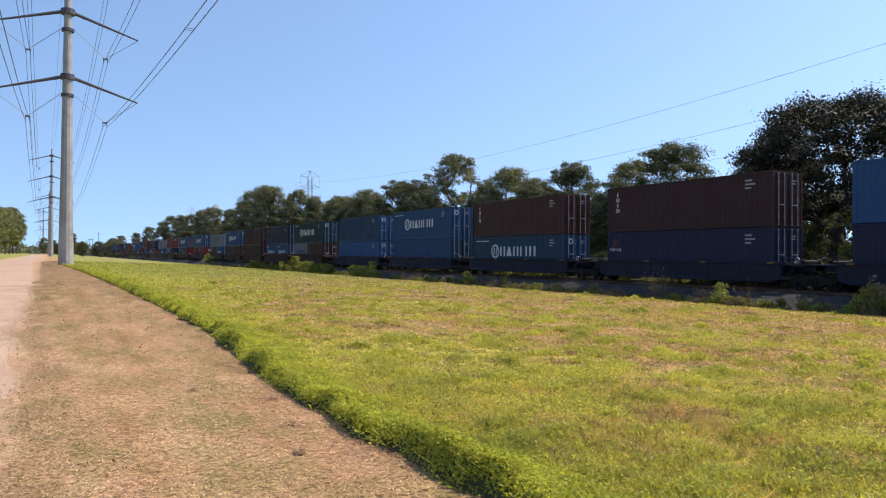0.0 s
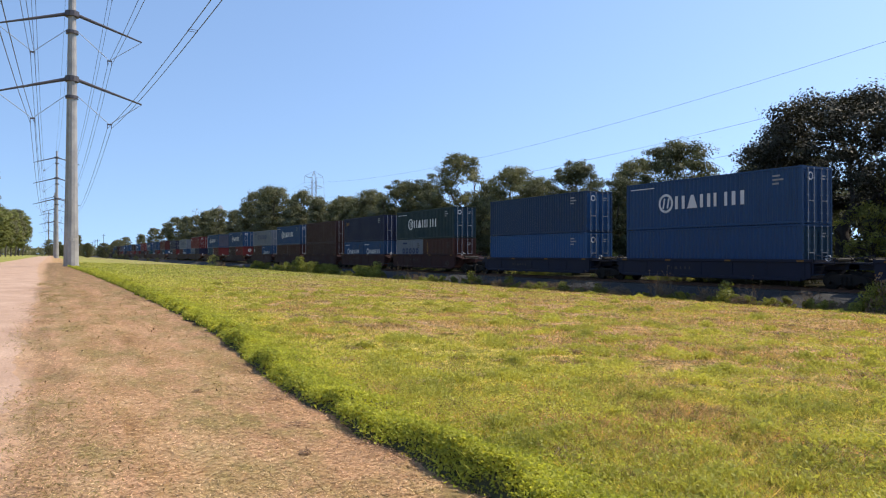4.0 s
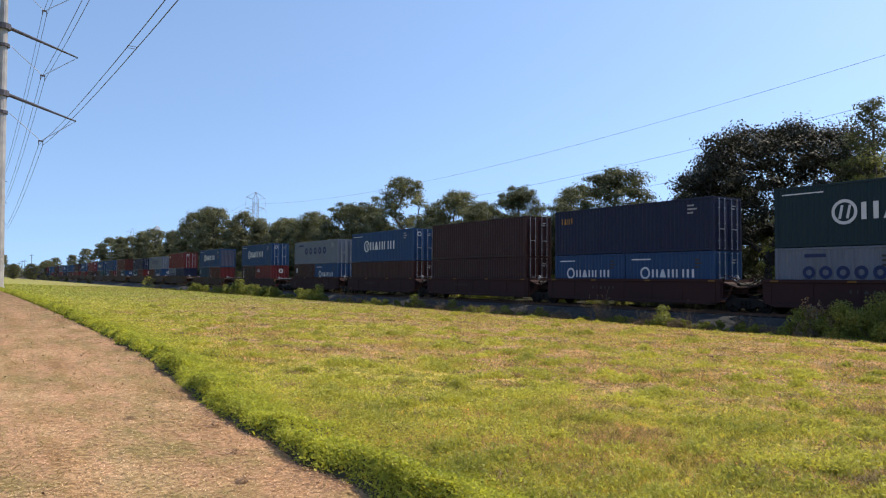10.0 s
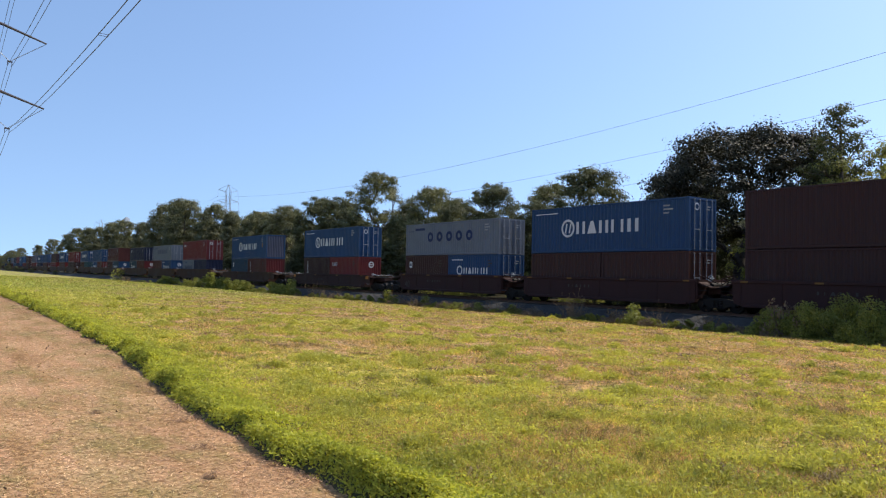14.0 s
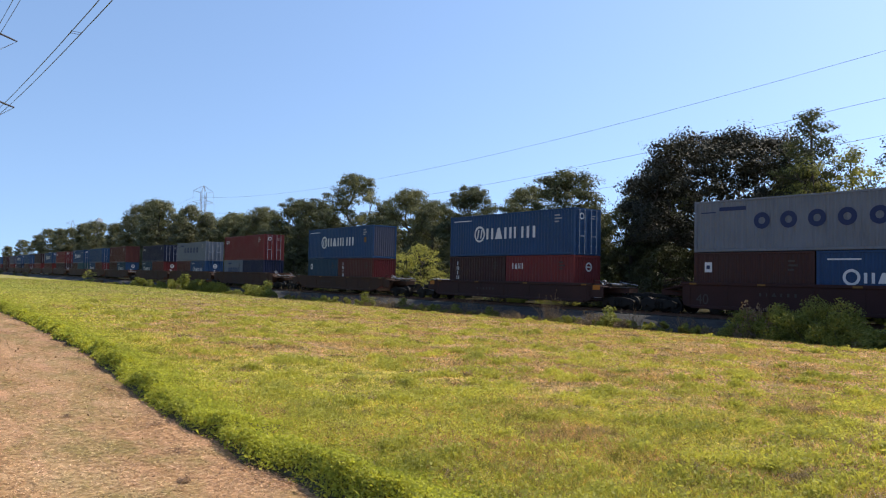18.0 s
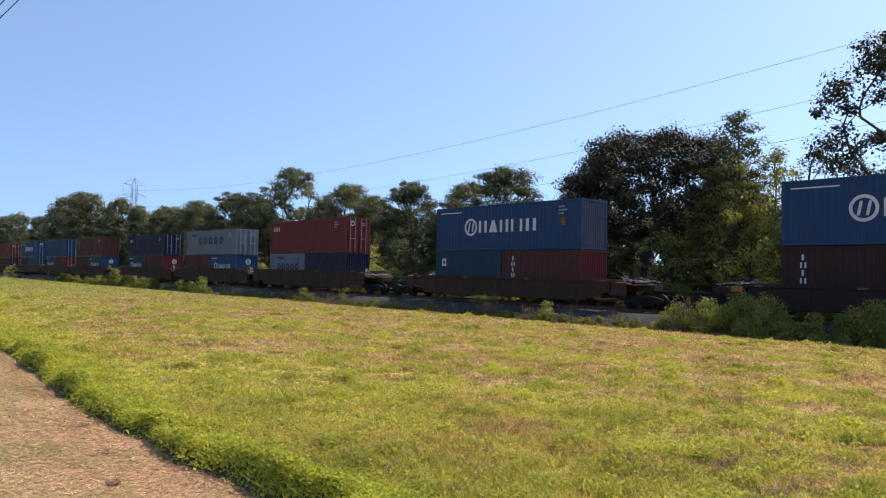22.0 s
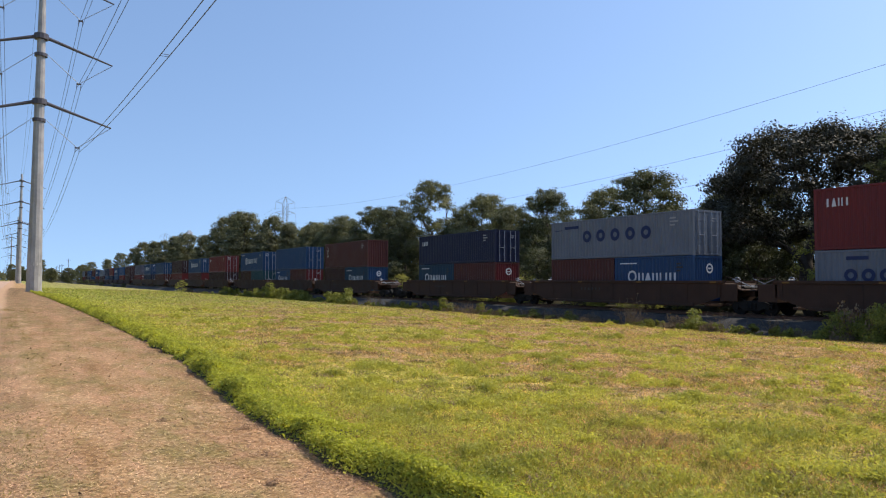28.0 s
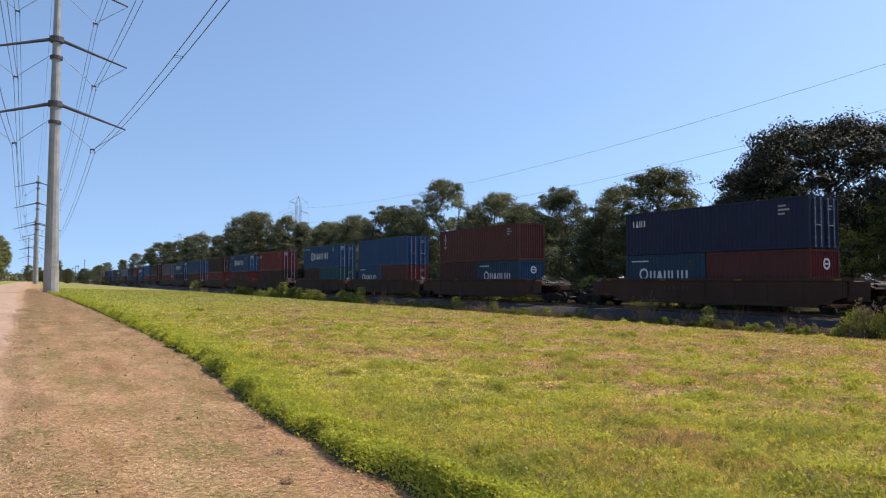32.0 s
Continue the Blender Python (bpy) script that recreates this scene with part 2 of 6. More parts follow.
def blade_mat():
    m, n, l, b = nodes_of("grass_blades")
    geo = n.new("ShaderNodeNewGeometry")
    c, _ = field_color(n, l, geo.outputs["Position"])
    r = ramp(n, l, geo.outputs["Random Per Island"], [(0.0, (0.38, 0.48, 0.3)), (0.3, (0.9, 1.08, 0.6)), (0.55, (1.3, 1.32, 0.9)), (0.75, (1.35, 1.28, 1.0)), (0.85, (0.7, 0.58, 0.45)), (0.93, (1.45, 1.4, 1.25)), (1.0, (1.75, 1.65, 1.7))]).outputs[0]
    c = mix(n, l, 1.0, c, r, "MULTIPLY")
    l.new(c, b.inputs["Base Color"])
    b.inputs["Roughness"].default_value = 0.7
    b.inputs["Specular IOR Level"].default_value = 0.2
    tr = n.new("ShaderNodeBsdfTranslucent")
    l.new(c, tr.inputs[0])
    ms = n.new("ShaderNodeMixShader")
    ms.inputs[0].default_value = 0.4
    l.new(b.outputs[0], ms.inputs[1])
    l.new(tr.outputs[0], ms.inputs[2])
    l.new(ms.outputs[0], n["Material Output"].inputs[0])
    return m


MAT = {}
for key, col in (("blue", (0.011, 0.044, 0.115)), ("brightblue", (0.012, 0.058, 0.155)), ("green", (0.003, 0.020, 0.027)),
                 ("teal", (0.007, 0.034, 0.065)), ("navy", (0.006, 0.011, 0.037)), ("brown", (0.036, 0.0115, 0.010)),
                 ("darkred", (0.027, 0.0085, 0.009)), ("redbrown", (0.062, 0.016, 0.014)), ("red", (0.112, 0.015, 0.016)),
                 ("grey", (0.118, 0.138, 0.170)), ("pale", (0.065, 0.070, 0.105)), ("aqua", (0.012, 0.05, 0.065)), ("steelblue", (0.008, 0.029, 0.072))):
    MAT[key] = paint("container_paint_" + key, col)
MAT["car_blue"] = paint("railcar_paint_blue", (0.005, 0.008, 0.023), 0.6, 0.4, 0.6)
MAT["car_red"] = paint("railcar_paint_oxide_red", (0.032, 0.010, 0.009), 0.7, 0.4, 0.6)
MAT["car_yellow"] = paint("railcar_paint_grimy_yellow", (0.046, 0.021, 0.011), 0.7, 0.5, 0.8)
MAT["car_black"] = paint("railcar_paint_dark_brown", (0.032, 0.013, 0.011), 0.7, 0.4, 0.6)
MAT["iron"] = paint("dark_cast_iron", (0.009, 0.008, 0.0075), 0.6, 0.4, 0.7, 0.3)
MAT["bright_steel"] = paint("worn_bright_steel", (0.10, 0.10, 0.10), 0.35, 0.3, 0.3, 0.6)
MAT["rod"] = paint("galvanised_rod", (0.30, 0.32, 0.36), 0.45, 0.3, 0.3, 0.2)
MAT["white_mark"] = paint("white_marking_paint", (0.52, 0.54, 0.56), 0.6, 0.15, 0.1)
MAT["stencil_white"] = paint("faded_white_stencil_paint", (0.26, 0.27, 0.28), 0.6, 0.3, 0.2)
MAT["stencil"] = paint("faded_stencil_paint", (0.05, 0.045, 0.04), 0.7, 0.3, 0.4)
MAT["numeral"] = paint("worn_numeral_paint", (0.055, 0.046, 0.042), 0.7, 0.3, 0.6)
MAT["blue_mark"] = paint("dark_blue_marking_paint", (0.014, 0.027, 0.085), 0.6, 0.15, 0.1)
MAT["yellow_mark"] = paint("yellow_marking_paint", (0.30, 0.15, 0.02), 0.5, 0.15, 0.1)
MAT["orange_mark"] = paint("orange_marking_paint", (0.16, 0.055, 0.02), 0.5, 0.15, 0.1)
MAT["dull_yellow"] = paint("dull_yellow_reflective_sheet", (0.15, 0.075, 0.015), 0.5, 0.2, 0.3)
MAT["amber"] = paint("amber_reflective_sheet", (0.34, 0.12, 0.012), 0.4, 0.15, 0.1)
MAT["galv"] = paint("weathered_galvanised_pole", (0.345, 0.325, 0.31), 0.55, 0.5, 0.05, 0.25)
MAT["galv_dark"] = paint("dark_weathered_steel_arm", (0.09, 0.085, 0.10), 0.6, 0.4, 0.1, 0.3)
MAT["insulator"] = paint("grey_polymer_insulator", (0.30, 0.31, 0.34), 0.4, 0.3, 0.0)
MAT["wire"] = paint("aluminium_conductor", (0.07, 0.075, 0.10), 0.5, 0.2, 0.0, 0.3)
MAT["plumage"] = rough_stuff("dark_brown_plumage", (0.02, 0.017, 0.015), (0.06, 0.05, 0.042), 25.0)
MAT["concrete"] = rough_stuff("pale_concrete", (0.36, 0.34, 0.31), (0.46, 0.44, 0.41), 1.2)
MAT["bark"] = rough_stuff("grey_brown_bark", (0.07, 0.055, 0.042), (0.13, 0.105, 0.08), 2.5)
# ballast colour is far darker than such stone, to carry the train's shade
MAT["ballast"] = rough_stuff("grey_stone_with_shade", (0.02, 0.019, 0.018), (0.052, 0.049, 0.046), 1.5, 0.95, 0.06, 9)
MAT["tie"] = rough_stuff("creosoted_wood", (0.05, 0.04, 0.03), (0.09, 0.075, 0.06), 3)
MAT["rail"] = paint("rusty_rail_steel", (0.12, 0.065, 0.045), 0.5, 0.4, 0.5, 0.5)
MAT["road"] = rough_stuff("pinkish_fine_gravel", (0.45, 0.285, 0.19), (0.60, 0.405, 0.285), 0.5, 0.95, 0.02, 60)
MAT["ground"] = ground_mat()
MAT["blade"] = blade_mat()
MAT["straw"] = straw_mat()
MAT["clod"] = rough_stuff("dark_dry_clod", (0.17, 0.09, 0.045), (0.32, 0.19, 0.10), 3)
MAT["lush"] = leaf_mat("lush_grass_lip", (0.15, 0.17, 0.025), (0.86, 0.83, 0.165), 0.58)
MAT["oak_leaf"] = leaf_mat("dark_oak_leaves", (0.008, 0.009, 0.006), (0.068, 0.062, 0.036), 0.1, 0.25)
# thicket and young leaves: colour raised to stand for sun glowing through
MAT["thicket"] = leaf_mat("sun_brightened_thicket_leaves", (0.12, 0.135, 0.045), (0.74, 0.70, 0.27), 0.72, 0.3)
MAT["thicket_top"] = leaf_mat("feathery_grey_green_leaves", (0.03, 0.04, 0.02), (0.17, 0.18, 0.09), 0.35)
MAT["young_leaf"] = leaf_mat("sun_brightened_young_leaves", (0.08, 0.095, 0.035), (0.50, 0.48, 0.2), 0.62, 0.3)
# thatch and soil, darkened to give the grass lip a shaded face
MAT["thatch"] = rough_stuff("shade_darkened_thatch_soil", (0.05, 0.048, 0.018), (0.12, 0.105, 0.042), 6, 0.95, 0.03, 5)
MAT["roadside"] = leaf_mat("rough_roadside_grass", (0.14, 0.15, 0.04), (0.60, 0.55, 0.18), 0.4)
# dark blade colour that stands in for shadow in the field's hollows
MAT["hollow_shadow"] = leaf_mat("hollow_shadow_dark", (0.07, 0.05, 0.025), (0.20, 0.135, 0.07), 0.1)
MAT["olive"] = leaf_mat("dull_olive_shoots", (0.16, 0.14, 0.04), (0.42, 0.34, 0.13), 0.3)
MAT["dead"] = leaf_mat("dead_reddish_grass", (0.16, 0.10, 0.05), (0.46, 0.335, 0.19), 0.2)
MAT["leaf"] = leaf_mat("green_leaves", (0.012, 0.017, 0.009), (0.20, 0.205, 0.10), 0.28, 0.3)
MAT["leaf_pale"] = leaf_mat("pale_green_leaves", (0.022, 0.027, 0.015), (0.34, 0.33, 0.18), 0.38, 0.3)
MAT["pine"] = leaf_mat("pine_foliage", (0.022, 0.026, 0.017), (0.32, 0.31, 0.17), 0.3, 0.3)
MAT["field_weed"] = leaf_mat("field_weed_leaves", (0.17, 0.18, 0.035), (0.84, 0.77, 0.20), 0.52)
MAT["left_leaf"] = leaf_mat("sunlit_wood_leaves", (0.03, 0.042, 0.014), (0.38, 0.40, 0.14), 0.38)
MAT["shrub"] = leaf_mat("sunny_shrub_leaves", (0.045, 0.06, 0.018), (0.45, 0.45, 0.11), 0.45, 0.3)
MAT["dry"] = leaf_mat("dry_weed_stems", (0.13, 0.09, 0.06), (0.30, 0.22, 0.15), 0.2)
MAT["building"] = rough_stuff("hazy_white_tower_wall", (0.66, 0.68, 0.72), (0.76, 0.78, 0.82), 0.05)
MAT["window"] = paint("tower_window_glass", (0.5, 0.54, 0.6), 0.3, 0.2, 0.0)


# ---- mesh helpers ----
def raw(name, verts, faces, material=None, smooth=False):
    me = bpy.data.meshes.new(name)
    me.from_pydata([tuple(v) for v in verts], [], faces)
    if material:
        me.materials.append(material)
    if smooth:
        me.polygons.foreach_set("use_smooth", [True] * len(me.polygons))
    me.update()
    return me


def soup(name, pts, per, material):
    """A mesh of many loose faces; pts is (faces, per, 3)."""
    pts = np.asarray(pts, dtype=np.float32)
    nf = len(pts)
    me = bpy.data.meshes.new(name)
    me.vertices.add(nf * per)
    me.vertices.foreach_set("co", pts.reshape(-1))
    me.loops.add(nf * per)
    me.loops.foreach_set("vertex_index", np.arange(nf * per, dtype=np.int32))
    me.polygons.add(nf)
    me.polygons.foreach_set("loop_start", np.arange(0, nf * per, per, dtype=np.int32))
    me.update(calc_edges=True)
    me.materials.append(material)
    return me


class Shape:
    """Collects boxes, prisms and tubes into one mesh."""

    def __init__(self):
        self.v, self.f = [], []

    def add(self, verts, faces):
        o = len(self.v)
        self.v += [tuple(p) for p in verts]
        self.f += [tuple(i + o for i in q) for q in faces]
        return self

    def box(self, x0, x1, y0, y1, z0, z1, c=0.0):
        """A box; c chamfers its long upright outline."""
        if c <= 0:
            return self.add([(x, y, z) for x in (x0, x1) for y in (y0, y1) for z in (z0, z1)],
                            [(0, 1, 3, 2), (4, 6, 7, 5), (0, 4, 5, 1), (2, 3, 7, 6), (0, 2, 6, 4), (1, 5, 7, 3)])
        ring = [(x0 + c, z0), (x1 - c, z0), (x1, z0 + c), (x1, z1 - c), (x1 - c, z1), (x0 + c, z1), (x0, z1 - c), (x0, z0 + c)]
        return self.prism(ring, y0, y1)

    def prism(self, ring, y0, y1):
        """A ring of (x, z) drawn out along y."""
        k = len(ring)
        vs = [(x, y0, z) for x, z in ring] + [(x, y1, z) for x, z in ring]
        return self.add(vs, [tuple(range(k))[::-1], tuple(range(k, 2 * k))] + [(i, (i + 1) % k, k + (i + 1) % k, k + i) for i in range(k)])

    def slab(self, ring, x0, x1):
        """A ring of (y, z) drawn out along x."""
        k = len(ring)
        vs = [(x0, y, z) for y, z in ring] + [(x1, y, z) for y, z in ring]
        return self.add(vs, [tuple(range(k)), tuple(range(k, 2 * k))[::-1]] + [(i, k + i, k + (i + 1) % k, (i + 1) % k) for i in range(k)])

    def tube(self, p, q, r0, r1=None, n=8, caps=True):
        p, q, r0, r1 = Vector(p), Vector(q), float(r0), float(r0 if r1 is None else r1)
        d = (q - p).normalized()
        a = d.orthogonal().normalized()
        b = d.cross(a)
        vs = [c + r * (math.cos(2 * math.pi * i / n) * a + math.sin(2 * math.pi * i / n) * b) for c, r in ((p, r0), (q, r1)) for i in range(n)]
        fs = [(i, (i + 1) % n, n + (i + 1) % n, n + i) for i in range(n)]
        if caps:
            fs += [tuple(range(n))[::-1], tuple(range(n, 2 * n))]
        return self.add(vs, fs)

    def ring(self, centre, r0, r1, x0, x1, n=20):
        """A flat ring standing in the y-z plane."""
        cy, cz = centre
        base = len(self.v)
        for i in range(n):
            t = 2 * math.pi * i / n
            for r, x in ((r0, x0), (r1, x0), (r1, x1), (r0, x1)):
                self.v.append((x, cy + r * math.cos(t), cz + r * math.sin(t)))
        for i in range(n):
            a, b = base + 4 * i, base + 4 * ((i + 1) % n)
            for k in range(4):
                m = (k + 1) % 4
                self.f.append((a + k, b + k, b + m, a + m))
        return self

    def mesh(self, name, material, smooth=False):
        return raw(name, self.v, self.f, material, smooth)


CACHE = {}


def cached(key, make):
    if key not in CACHE:
        CACHE[key] = make()
    return CACHE[key]


def part(name, me, parent, label="", at=None):
    ob = new(name, me)
    ob.parent = parent
    if at is not None:
        ob.matrix_basis = at
    if label:
        ob["label"] = label
    return ob


def thing(name, label, category, group="", at=None):
    ob = new(name)
    ob.empty_display_size = 0.2
    if at is not None:
        ob.matrix_basis = at
    return tagged(ob, label, category, group)


def structure(name, me, label, category):
    return tagged(new(name, me), label, category, "", "structure")


# ---- ground, road, track ----
PROFILE = [(-3000, 0.0), (-400, 0.0), (-60, 0.8), (-16, 0.62), (-10, 0.25), (-6, 0.0), (-4, -0.03), (-2, -0.02), (0, 0.0), (1, 0.0), (2.4, 0.0), (3.2, 0.02), (4.5, 0.0), (8, -0.1), (12, -0.22), (16, -0.34),
           (20, -0.46), (24, -0.58), (26.5, -0.64), (28, -0.72), (29, -0.9), (30, -1.0), (31, -1.0), (36, -1.0), (38.5, -0.9), (41, -0.7), (46, -0.6), (60, -0.6), (120, -0.6), (500, -0.6), (3000, -0.6)]


def ground_z(x):
    return float(np.interp(x, [p[0] for p in PROFILE], [p[1] for p in PROFILE]))


def bumps(x, y):
    near = max(0.0, 1 - abs(y) / 160)
    w = min(1, max(0, (x - 3.4) / 2)) * (1 if x < 30 else 0) * near
    return w * (0.05 * noise.noise(Vector((x * 0.35, y * 0.35, 0))) + 0.035 * noise.noise(Vector((x * 1.1, y * 1.1, 5))) + 0.022 * noise.noise(Vector((x * 2.6, y * 2.6, 9))))


BUMP_XS = np.array([3.4 + 0.2 * i for i in range(54)] + [14.4 + 0.6 * i for i in range(24)])
BUMP_YS = np.array([-4 + 0.8 * i for i in range(5)] + [0.2 * i for i in range(110)] + [22 + 0.6 * i for i in range(100)] + [82 + 4 * i for i in range(8)])


def build_ground():
    xs = sorted(set([p[0] for p in PROFILE] + [round(float(v), 3) for v in BUMP_XS]))
    ys = [-3000, -800, -300, -120, -60, -30, -15, -8] + [float(v) for v in BUMP_YS] + [114 + 4 * i for i in range(22)] + [220, 300, 420, 600, 900, 1500, 3000]
    vs = [(x, y, ground_z(x) + bumps(x, y)) for y in ys for x in xs]
    k = len(xs)
    fs = [(j * k + i, j * k + i + 1, (j + 1) * k + i + 1, (j + 1) * k + i) for j in range(len(ys) - 1) for i in range(k - 1)]
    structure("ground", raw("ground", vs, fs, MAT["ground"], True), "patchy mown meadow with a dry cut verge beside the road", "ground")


def road_left(y):
    return -3.55 - np.interp(y, [0, 18, 45, 115, 300], [0.0, 0.05, 1.45, 4.4, 4.4])


def road_right(y):
    return -0.45 + np.interp(y, [0, 35, 80, 130], [0.0, 0.0, -0.8, -1.4])


def build_road():
    ys = [-60, -30, -15, -5] + [0.25 * i for i in range(160)] + [40 + 1.5 * i for i in range(94)] + [185 + 20 * i for i in range(22)]
    rows = []
    for y in ys:
        wl = 0.18 * noise.noise(Vector((0.3, y * 0.25, 2))) + 0.08 * noise.noise(Vector((4, y * 1.1, 2)))
        wr = 0.25 * noise.noise(Vector((9.3, y * 0.3, 2))) + 0.14 * noise.noise(Vector((14, y * 1.3, 2))) + 0.10 * noise.noise(Vector((24, y * 4.3, 2)))
        x0, x1 = float(road_left(y)) + wl, float(road_right(y)) + wr
        rows.append([(x0 - 0.12, y, ground_z(x0) - 0.008)] + [(x0 + (x1 - x0) * t, y, ground_z(x0 + (x1 - x0) * t) + 0.003 + 0.04 * math.sin(math.pi * t)) for t in (0, 0.15, 0.35, 0.5, 0.65, 0.85, 1)] + [(x1 + 0.12, y, -0.02)])
    k = len(rows[0])
    vs = [p for r in rows for p in r]
    fs = [(j * k + i, j * k + i + 1, (j + 1) * k + i + 1, (j + 1) * k + i) for j in range(len(rows) - 1) for i in range(k - 1)]
    structure("road", raw("road", vs, fs, MAT["road"], True), "straight pinkish gravel track with ragged edges", "road")


CX, RAIL_Z = 33.63, -0.08


def build_track():
    ys = [-80 + 1.0 * i for i in range(260)] + [180 + 15 * i for i in range(45)]
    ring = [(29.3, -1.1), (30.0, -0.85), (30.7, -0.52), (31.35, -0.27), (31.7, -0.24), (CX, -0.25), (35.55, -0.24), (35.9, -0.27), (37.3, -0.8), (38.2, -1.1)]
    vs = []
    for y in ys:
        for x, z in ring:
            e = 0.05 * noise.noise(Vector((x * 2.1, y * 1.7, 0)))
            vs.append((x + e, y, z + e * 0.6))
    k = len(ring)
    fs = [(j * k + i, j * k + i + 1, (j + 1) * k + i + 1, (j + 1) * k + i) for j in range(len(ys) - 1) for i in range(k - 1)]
    structure("ballast", raw("ballast", vs, fs, MAT["ballast"], True), "grey crushed stone ballast bank with the shade in its colour", "ballast")
    track = thing("railway_track", "single railway track with rusty rails on wooden ties", "railway track")
    for side in (-1, 1):
        x = CX + side * 0.75
        prof = [(-0.07, -0.17), (0.07, -0.17), (0.07, -0.155), (0.012, -0.13), (0.012, -0.05), (0.036, -0.04), (0.036, -0.003), (0.03, 0), (-0.03, 0), (-0.036, -0.003), (-0.036, -0.04), (-0.012, -0.05), (-0.012, -0.13), (-0.07, -0.155)]
        part("rail", Shape().prism([(x + a, RAIL_Z + b) for a, b in prof], -80, 820).mesh("rail", MAT["rail"]), track, "rusty steel rail with a bright head")
    tie = Shape().box(-1.3, 1.3, -0.11, 0.11, -0.21, 0.0, 0.012).mesh("tie", MAT["tie"])
    far = Shape()
    for i in range(560):
        y, top = -60 + 0.52 * i, -0.21 + 0.012 * random.random()
        if -4 < y < 130:
            part("tie", tie, track, at=pose(CX, y, top))
        else:
            far.box(CX - 1.3, CX + 1.3, y - 0.11, y + 0.11, -0.42, top)
    tagged(part("far_tie", far.mesh("far_tie", MAT["tie"]), track, "row of dark wooden ties far along the track"), kind="stuff")


build_ground()
build_road()
build_track()


# ---- containers ----
SIDE_X = 1.204


def corrugated(length, h, pitch, depth):
    """A side panel in the y-z plane facing -x, ribs upright."""
    n = max(4, round((length - 0.3) / pitch))
    step = (length - 0.3) / n
    cols = [(0.15, 0.0)]
    for i in range(n):
        a = 0.15 + i * step
        cols += [(a + step * 0.28, 0.0), (a + step * 0.5, depth), (a + step * 0.78, depth), (a + step, 0.0)]
    vs = [(x, y, z) for y, x in cols for z in (0.15, h - 0.1)]
    fs = [(2 * i, 2 * i + 2, 2 * i + 3, 2 * i + 1) for i in range(len(cols) - 1)]
    return vs, fs


def container_meshes(length, h, color):
    key = (length, h, color)
    if key in CACHE:
        return CACHE[key]
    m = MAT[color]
    out = {}
    fr = Shape()
    for sx in (-1, 1):
        for y0 in (0.0, length - 0.16):
            fr.box(sx * 1.22 - (0 if sx < 0 else 0.14), sx * 1.22 + (0.14 if sx < 0 else 0), y0, y0 + 0.16, 0.12, h - 0.12, 0.0)
        xa, xb = (-1.22, -1.14) if sx < 0 else (1.14, 1.22)
        fr.box(xa, xb, 0.16, length - 0.16, 0.02, 0.17, 0.012)
        fr.box(xa, xb, 0.16, length - 0.16, h - 0.11, h - 0.01, 0.012)
    for y0 in (0.0, length - 0.12):
        fr.box(-1.08, 1.08, y0, y0 + 0.12, 0.02, 0.17)
        fr.box(-1.08, 1.08, y0, y0 + 0.12, h - 0.14, h - 0.01)
    fr.box(-1.14, 1.14, 0.2, length - 0.2, 0.13, 0.16)
    out["frame"] = fr.mesh("frame", m)
    vs, fs = corrugated(length, h, 0.28, 0.036)
    out["side"] = raw("side_panel", [(x - SIDE_X, y, z) for x, y, z in vs], fs, m)
    out["side2"] = raw("side_panel", [(SIDE_X - x, y, z) for x, y, z in vs], [f[::-1] for f in fs], m)
    ev, ef = corrugated(2.44, h, 0.22, 0.04)
    out["end"] = raw("end_panel", [(1.22 - y, 0.02 + x, z) for x, y, z in ev], ef, m)
    rs = Shape()
    nr = round(length / 0.5)
    for i in range(nr):
        a = 0.12 + i * (length - 0.24) / nr
        st = (length - 0.24) / nr
        rs.add([(-1.14, a, h - 0.05), (1.14, a, h - 0.05), (-1.14, a + st * 0.5, h - 0.025), (1.14, a + st * 0.5, h - 0.025), (-1.14, a + st, h - 0.05), (1.14, a + st, h - 0.05)], [(0, 1, 3, 2), (2, 3, 5, 4)])
    out["roof"] = rs.mesh("roof_panel", m)
    for side, nm in ((-1, "door_a"), (1, "door_b")):
        d = Shape()
        x0, x1 = (-1.07, -0.01) if side < 0 else (0.01, 1.07)
        d.box(x0, x1, 0.02, 0.055, 0.18, h - 0.15)
        for k in range(5):                                     # pressed panels
            za = 0.26 + k * (h - 0.46) / 5
            d.box(x0 + 0.07, x1 - 0.07, 0.004, 0.02, za, za + (h - 0.46) / 5 - 0.10)
        for k in range(4):                                     # hinges
            zz = 0.4 + k * (h - 0.8) / 3
            d.box(-1.16 if side < 0 else 1.04, -1.04 if side < 0 else 1.16, -0.006, 0.02, zz, zz + 0.1)
        out[nm] = d.mesh("door", m)
    CACHE[key] = out
    return out


def locking_bar(h):
    def make():
        s = Shape().tube((0, -0.035, 0.1), (0, -0.035, h - 0.08), 0.022, n=6)
        for z in (0.12, 0.55, h * 0.5, h - 0.6, h - 0.12):
            s.box(-0.03, 0.03, -0.055, 0.004, z - 0.03, z + 0.03)
        return s.mesh("locking_bar", MAT["rod"])
    return cached(("bar", h), make)


def bar_handle():
    return cached("bar_handle", lambda: Shape().box(0, 0.42, -0.055, -0.035, 1.14, 1.18).box(0.38, 0.44, -0.05, 0.004, 1.12, 1.2).mesh("handle", MAT["rod"]))


def casting(color):
    def make():
        s = Shape().box(-0.09, 0.09, -0.09, 0.09, -0.06, 0.06, 0.012)
        s.box(-0.092, 0.092, -0.04, 0.04, -0.03, 0.03)
        return s.mesh("corner_casting", MAT[color])
    return cached(("casting", color), make)


X_MARK = -SIDE_X - 0.006


